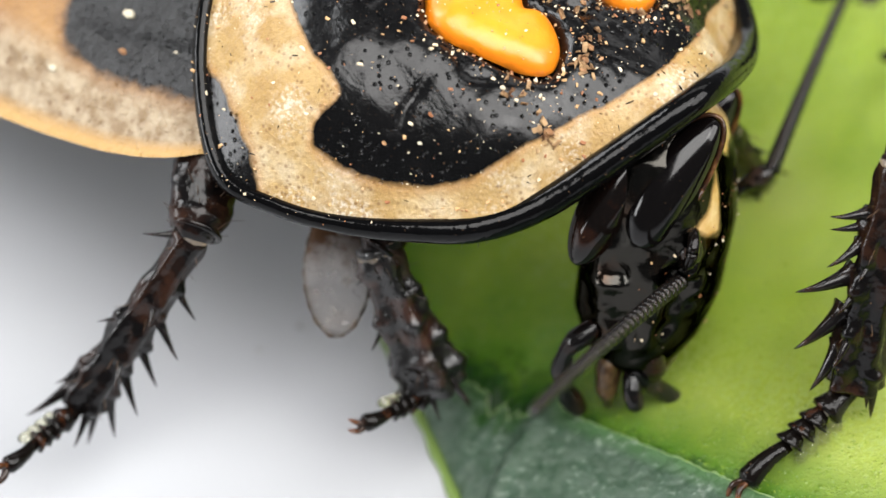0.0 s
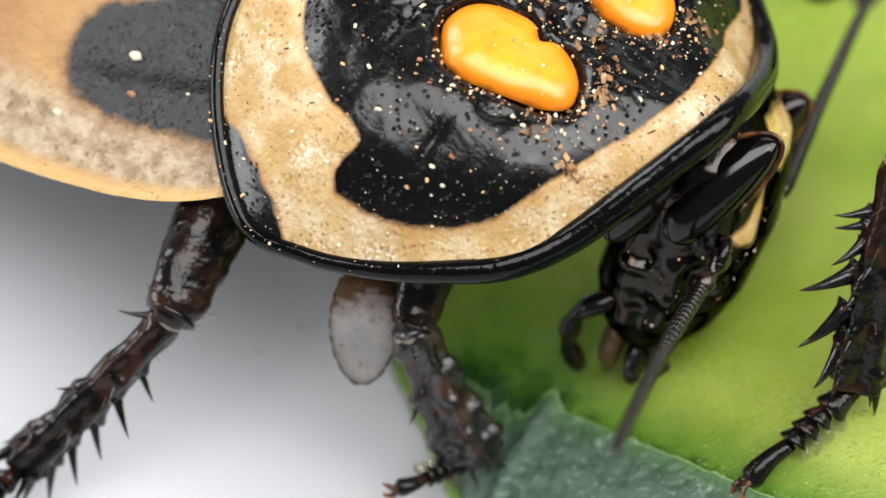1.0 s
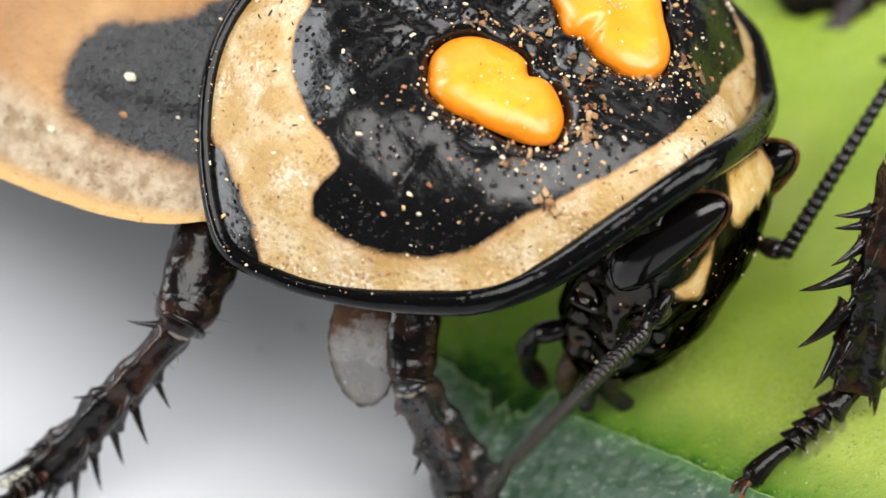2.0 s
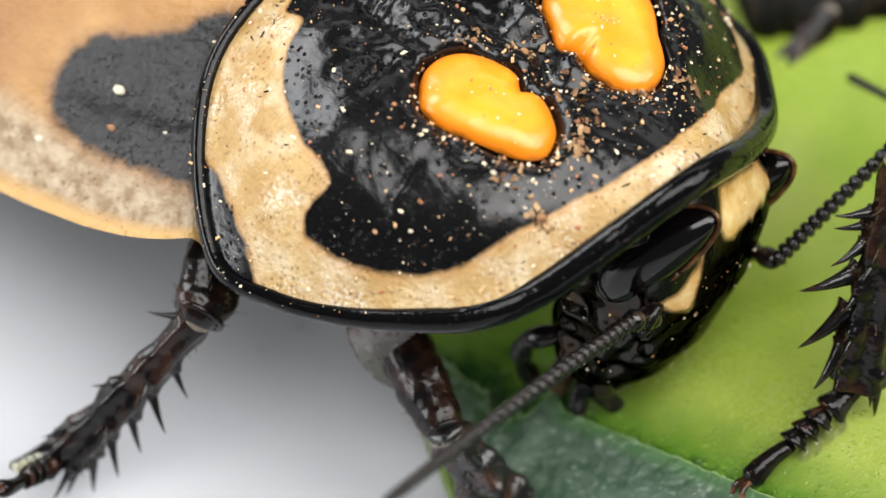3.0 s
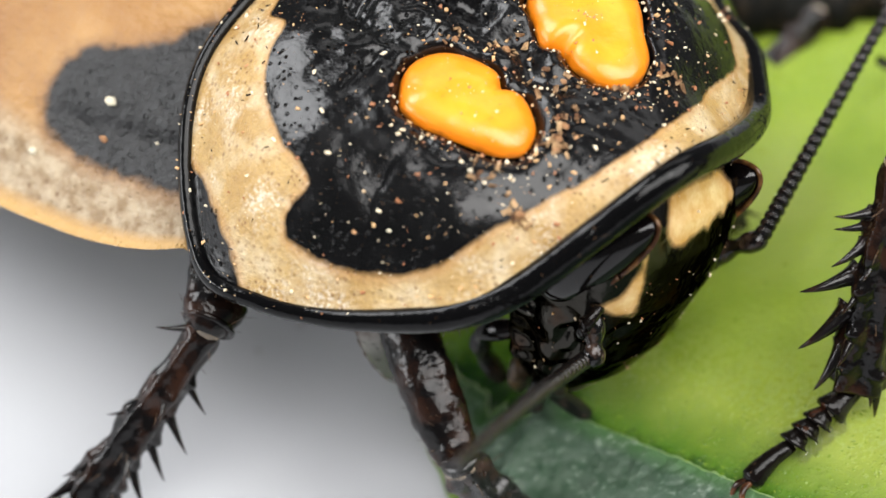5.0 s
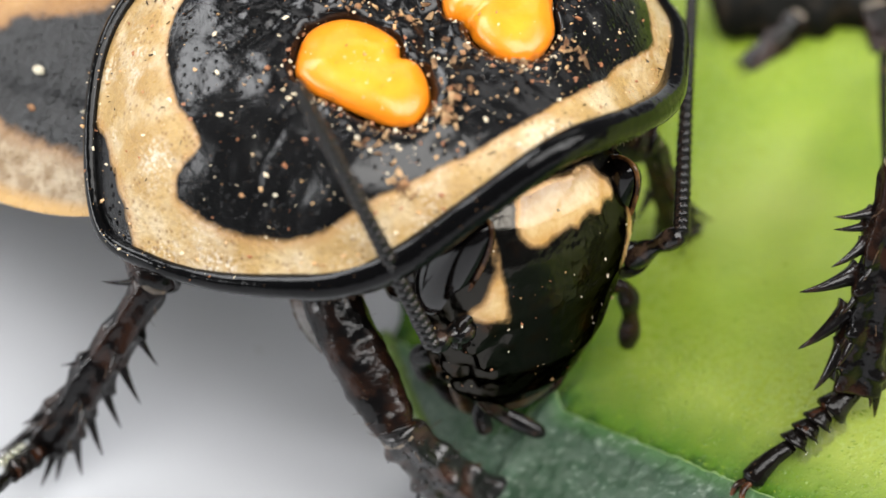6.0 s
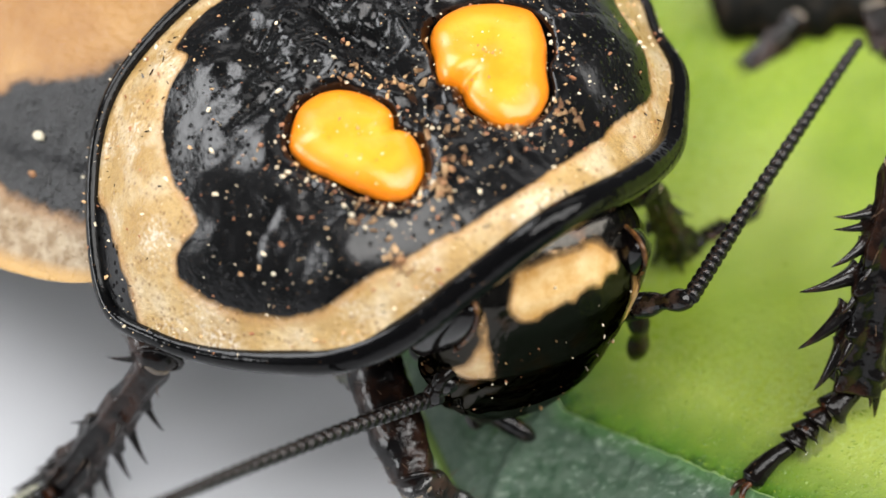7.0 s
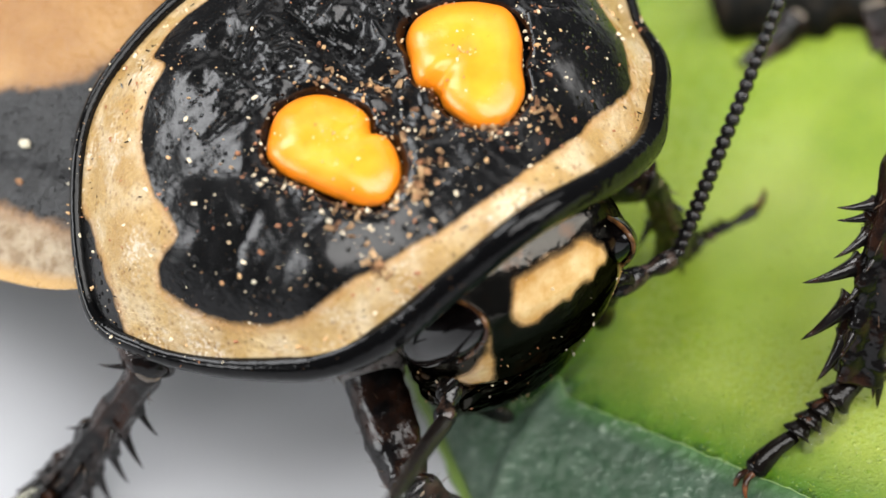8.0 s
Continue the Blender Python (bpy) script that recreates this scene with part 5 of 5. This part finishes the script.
MID_TARSUS = [(0, -2.08, -12.19, -8.32, -66.4, -9.4, -85.3), (0.5, -3.95, -13.28, -9.28, -71.7, -15.2, -83.4), (1, -3.85, -13.98, -8.82, -78.6, -19.4, -82.9), (1.5, -2.99, -13.29, -9.06, -86.8, -23.3, -82.7), (3, -3.91, -11.73, -8.72, -107.5, -33.2, -80.6), (3.5, -3.15, -11.83, -8.34, -103.7, -31.6, -80.6), (4, -3.04, -12.4, -8.64, -100.8, -28, -78.9), (5.5, -2.48, -11.53, -8.42, -96.3, -25.1, -75.4), (6, -2.29, -10.71, -8.9, -110.3, -29.6, -65.3), (6.5, -2.8, -10.72, -8.7, -103.6, -33, -73.5), (7, -2.94, -10.53, -8.84, -102.8, -32.2, -71.4), (7.5, -2.99, -10.7, -8.61, -109.4, -34.9, -69.9), (8, -2.87, -10.58, -8.5, -106.2, -35.2, -70.3)]
FAR_FEMUR = [(0, 5.73, 4.05, -2.15, -69.2, 1.5, -154.7), (1.5, 4.61, 4.76, -2.3, -68.4, 1.7, -143.4), (2.9, 3.79, 4.4, -2.49, -71, 2.9, -145.7), (4, 3.67, 4.2, -2.56, -72.6, 6.5, -150.5), (5.5, 3.62, 5.39, -3.43, -71.8, -7.5, -133.2), (6, 2.88, 6.17, -4.22, -73.5, -14.4, -124.6), (6.5, 3.3, 5.81, -4.11, -68.5, -14.6, -135), (7, 3.1, 5.64, -3.79, -68.3, -9.3, -133.9), (8, 3.24, 5.95, -4.21, -66.8, -16.2, -135.2)]
FAR_TIBIA = [(0, 5.73, 4.05, -2.15, 107.4, 59.3, 69.5), (1.5, 4.61, 4.76, -2.3, 111.9, 56.1, 79.5), (2.9, 3.79, 4.4, -2.49, 140.1, 64.7, 100.9), (4, 3.67, 4.2, -2.56, 136.5, 63.2, 99.3), (5.5, 3.62, 5.39, -3.43, 124, 71.5, 87.6), (6, 2.88, 6.17, -4.22, 81.1, 74.8, 46.3), (6.5, 3.3, 5.81, -4.11, 118.3, 78, 82.8), (7, 3.1, 5.64, -3.79, 117.1, 74.8, 84.5), (8, 3.24, 5.95, -4.21, 109.8, 78.9, 76.2)]
FAR_TARSUS = [(0, 6.48, 6.05, -5.77, 63.9, -19.1, 56.4), (1.5, 5.04, 7.07, -5.79, 68.5, 6, 69.2), (2.9, 3.45, 6.15, -6.29, 111.8, 47.5, 86.9), (4, 3.37, 6.07, -6.3, 113.3, 47.1, 89.3), (5.5, 3.67, 6.72, -7.41, 88.3, 22.5, 95), (6, 3.63, 6.97, -8.26, 71.9, 4.5, 78), (6.5, 3.42, 6.67, -8.22, 68.6, 4.3, 77.4), (7, 3.21, 6.74, -7.84, 63.5, -6.6, 79.6), (8, 3.43, 6.74, -8.33, 63.8, -4, 79)]
NEAR_SCAPE = [(0, 1.6, -2.72, -0.45, 0, 57.1, 92.8), (0.5, 1.6, -2.72, -0.45, 0, 35.6, -95.6), (1, 1.6, -2.72, -0.45, 0, 44.2, -91.7), (1.5, 1.6, -2.72, -0.45, 0, 61.5, -97.6), (2.8, 1.6, -2.72, -0.45, 0, 1.2, -93.9), (3, 1.6, -2.72, -0.45, 0, -11.9, -99.3), (3.5, 1.6, -2.72, -0.45, 0, 74.1, -160.6), (4, 1.6, -2.72, -0.45, 0, 46.9, -110.2), (5.3, 1.6, -2.72, -0.45, 0, 65.8, 7), (5.5, 1.6, -2.72, -0.45, 0, 80.5, -17), (5.75, 1.6, -2.72, -0.45, 0, 69.2, -120.9), (6, 1.6, -2.72, -0.45, 0, -3, -86.7), (6.3, 1.6, -2.72, -0.45, 0, 7.8, -77.4), (6.5, 1.6, -2.72, -0.45, 0, -3.2, -54.3), (6.7, 1.6, -2.72, -0.45, 0, 68.9, -117), (7, 1.6, -2.72, -0.45, 0, 74.6, -120.8), (7.5, 1.6, -2.72, -0.45, 0, 74.5, -91.7), (8, 1.6, -2.72, -0.45, 0, -4, -45.5)]
NEAR_FLAGELLUM = [(0, 8.28, -1.63, -1.02, -72.3, -26.2, -85), (0.5, 7.94, -1.92, -0.46, -82.1, -32.5, -81.1), (1, 7.8, -1.72, -0.85, -76, -30, -76.9), (1.5, 7.33, -2.36, -0.92, -70.4, -26.1, -80.7), (2.8, 6.68, -2.25, -0.7, -76.7, -26.9, -77.1), (3, 6.48, -2.1, -0.61, -63.5, -15.4, -87.4), (3.5, 6.49, -1.59, -1.92, -68.3, -21.4, -96.1), (4, 5.46, -3.13, -1.66, -67.5, -18.6, -102.3), (5.3, 6.17, -2.47, -2.31, -110.6, -36.2, -57.4), (5.5, 5.9, -2.58, -2.35, -117.6, -35.8, -52.1), (5.75, 5.48, -3, -2.83, -144.6, -55, -55), (6, 5.56, -3.65, -2.24, -70.6, -72.6, -135), (6.3, 5.61, -3.45, -1.99, -34.6, -72.6, -174.7), (6.5, 5.91, -3.07, -1.53, -98.2, -62.7, -97), (6.7, 5.06, -3.14, -2.8, -110.6, -50, -70.5), (7, 4.84, -3.32, -2.85, -75.4, -30.8, -87.5), (7.5, 4.8, -3.07, -3.12, -93.7, -41.6, -76.4), (8, 5.96, -3.48, -2.55, -131.4, -46.7, -49.3)]
FAR_SCAPE = [(0, 1.6, 2.72, -0.45, 0, -42.4, -5.8), (0.5, 1.6, 2.72, -0.45, 0, -27, -64.1), (1, 1.6, 2.72, -0.45, 0, -36.3, -67.5), (1.5, 1.6, 2.72, -0.45, 0, -30.7, -46.9), (3, 1.6, 2.72, -0.45, 0, -31.6, -44.7), (3.5, 1.6, 2.72, -0.45, 0, -50.5, -53.5), (4, 1.6, 2.72, -0.45, 0, -55, -38.2), (5.5, 1.6, 2.72, -0.45, 0, -60.5, 6.5), (6, 1.6, 2.72, -0.45, 0, -51.5, 21.1), (6.5, 1.6, 2.72, -0.45, 0, -53.3, 7.7), (7, 1.6, 2.72, -0.45, 0, -54, 31.3), (7.5, 1.6, 2.72, -0.45, 0, -50.9, 56.6), (8, 1.6, 2.72, -0.45, 0, -2, 85.9)]
FAR_FLAGELLUM = [(0, 7.46, 3.62, -1.91, 39.2, 10.5, 110.6), (0.5, 7.67, 3, -1.79, 0, -39.1, 98.5), (1, 7.27, 3.34, -1.97, 39.9, 11.1, 107.5), (1.5, 7.71, 2.87, -1.59, 29.2, -1.8, 112.3), (3, 7.13, 3.23, -2.13, 0, -33.7, 81.5), (3.5, 6.76, 3.71, -1.72, 25.3, -3, 119.9), (4, 7.39, 2.62, -2, 0, -38.9, 104.1), (5.5, 6.31, 3.66, -1.81, 33.9, 2.4, 123.2), (6, 6.94, 3.4, -2.17, 21.1, 3.4, 135.9), (6.5, 6.59, 3.53, -2.14, 31.2, 3.5, 128), (7, 7.73, 2.72, -1.28, 49.5, 5.6, 111.6), (7.5, 6.19, 4.01, -2.71, 39.9, 3.9, 123.9), (8, 5.75, 4.57, -3.75, 0, -30.4, 109.3)]
FORE_COXA = [(0, 0.15, -5.32, -3.85, 10.9, 33.4, -43.1), (0.5, 0.35, -6.05, -3.44, 11.2, 31.6, -45.2), (1, 0.64, -5.94, -3.4, 8.5, 52.6, -45.3), (1.5, 0.94, -5.92, -3.27, 6, 52.2, -44), (2.8, 0.43, -4.97, -3.16, 44.6, 63.2, 0.2), (3.5, 0.2, -4.71, -3.23, 42.8, 60.4, -1.2), (4, -0.06, -4.73, -3.39, 42, 61, -1.9), (5.5, 0.61, -3.91, -3.42, 41.5, 69.3, 1), (6, 0.53, -3.53, -4.09, 34.5, 65, -3), (6.5, 1.43, -3.48, -3.22, 24.7, 75.8, -13.9), (7, 1.82, -3.36, -2.98, 49.9, 85.1, 12.4), (8, 2.26, -3.13, -2.95, 17.4, 85.5, -20.4)]
DISTANT = [(0, 14.6, 17, -0.4, 8, -17, 20), (1.5, 14.3, 16.8, -0.4, 8, -17, 20), (3, 12.9, 15.4, -0.6, 8, -17, 14), (5.5, 12.5, 15.4, -0.7, 8, -17, 10), (6, 12.2, 15.2, -0.8, 8, -17, 8), (8, 12.2, 15.2, -0.8, 8, -17, 8)]
DISTANT_ANTENNA = [(0, -3.47, -5.25, 3.73, 83, -40.1, -71.8), (5.5, -0.13, -4.78, 2.95, 85.2, -36.2, -76.4), (5.6, -0.03, -4.76, 2.93, -14.3, -1.1, -101.3), (5.7, 0.08, -4.73, 2.92, -43.4, 17.1, -145.2), (5.8, 0.18, -4.71, 2.91, -39.2, 20.2, -138), (5.9, 0.28, -4.68, 2.89, -36.7, 16.2, -131.7), (6, 0.38, -4.66, 2.88, -35.1, -20, -103), (6.15, 0.38, -4.66, 2.88, 96, -38.2, -72.8), (8, 0.38, -4.66, 2.88, 97.5, -40.3, -66.7)]
NUDGED = [(0, 0, 0, 0, 0, 0, 0), (6, 0, 0, 0, 0, 0, 0), (6.5, 0.13, 0.5, 0, 0, 0, 0), (7, 0, 0, 0, 0, 0, 0), (7.5, 0.1, 0.3, 0, 0, 0, 0), (8, 0.12, 0.44, 0, 0, 0, 0)]
LEANING = [(0, -0.1, 0, 0, 0, 0, 0), (1, 0, 0.05, 0, 0, 0, 0), (6, 0, 0, 0, 0, 0, 0), (6.5, 0.1, 0.3, 0, 0, 0, 0), (7, 0, 0, 0, 0, 0, 0), (7.5, 0.1, 0.24, 0, 0, 0, 0), (8, 0.1, 0.3, 0, 0, 0, 0)]

def keyed(rows):
    """Poses from rows of seconds, millimetres and degrees."""
    return [(t, pose(x * MM, y * MM, z * MM, rx, ry, rz)) for t, x, y, z, rx, ry, rz in rows]


def motions():
    walk(roach, keyed(ROOT))
    for key, rows in (("head", HEAD_ROWS), ("wings", WINGS), ("fore_femur", FORE_FEMUR), ("fore_tibia", FORE_TIBIA), ("fore_tarsus", FORE_TARSUS), ("fore_coxa", FORE_COXA), ("mid_femur", MID_FEMUR), ("mid_tibia", MID_TIBIA),
                      ("mid_tarsus", MID_TARSUS), ("far_femur", FAR_FEMUR), ("far_tibia", FAR_TIBIA), ("far_tarsus", FAR_TARSUS), ("near_scape", NEAR_SCAPE), ("near_flagellum", NEAR_FLAGELLUM),
                      ("far_scape", FAR_SCAPE), ("far_flagellum", FAR_FLAGELLUM)):
        walk(moving[key], keyed(rows))
    walk(slice_ob, keyed(NUDGED))
    walk(other, keyed(LEANING))
    walk(distant, keyed(DISTANT))
    walk(moving["distant_antenna"], keyed(DISTANT_ANTENNA))


motions()
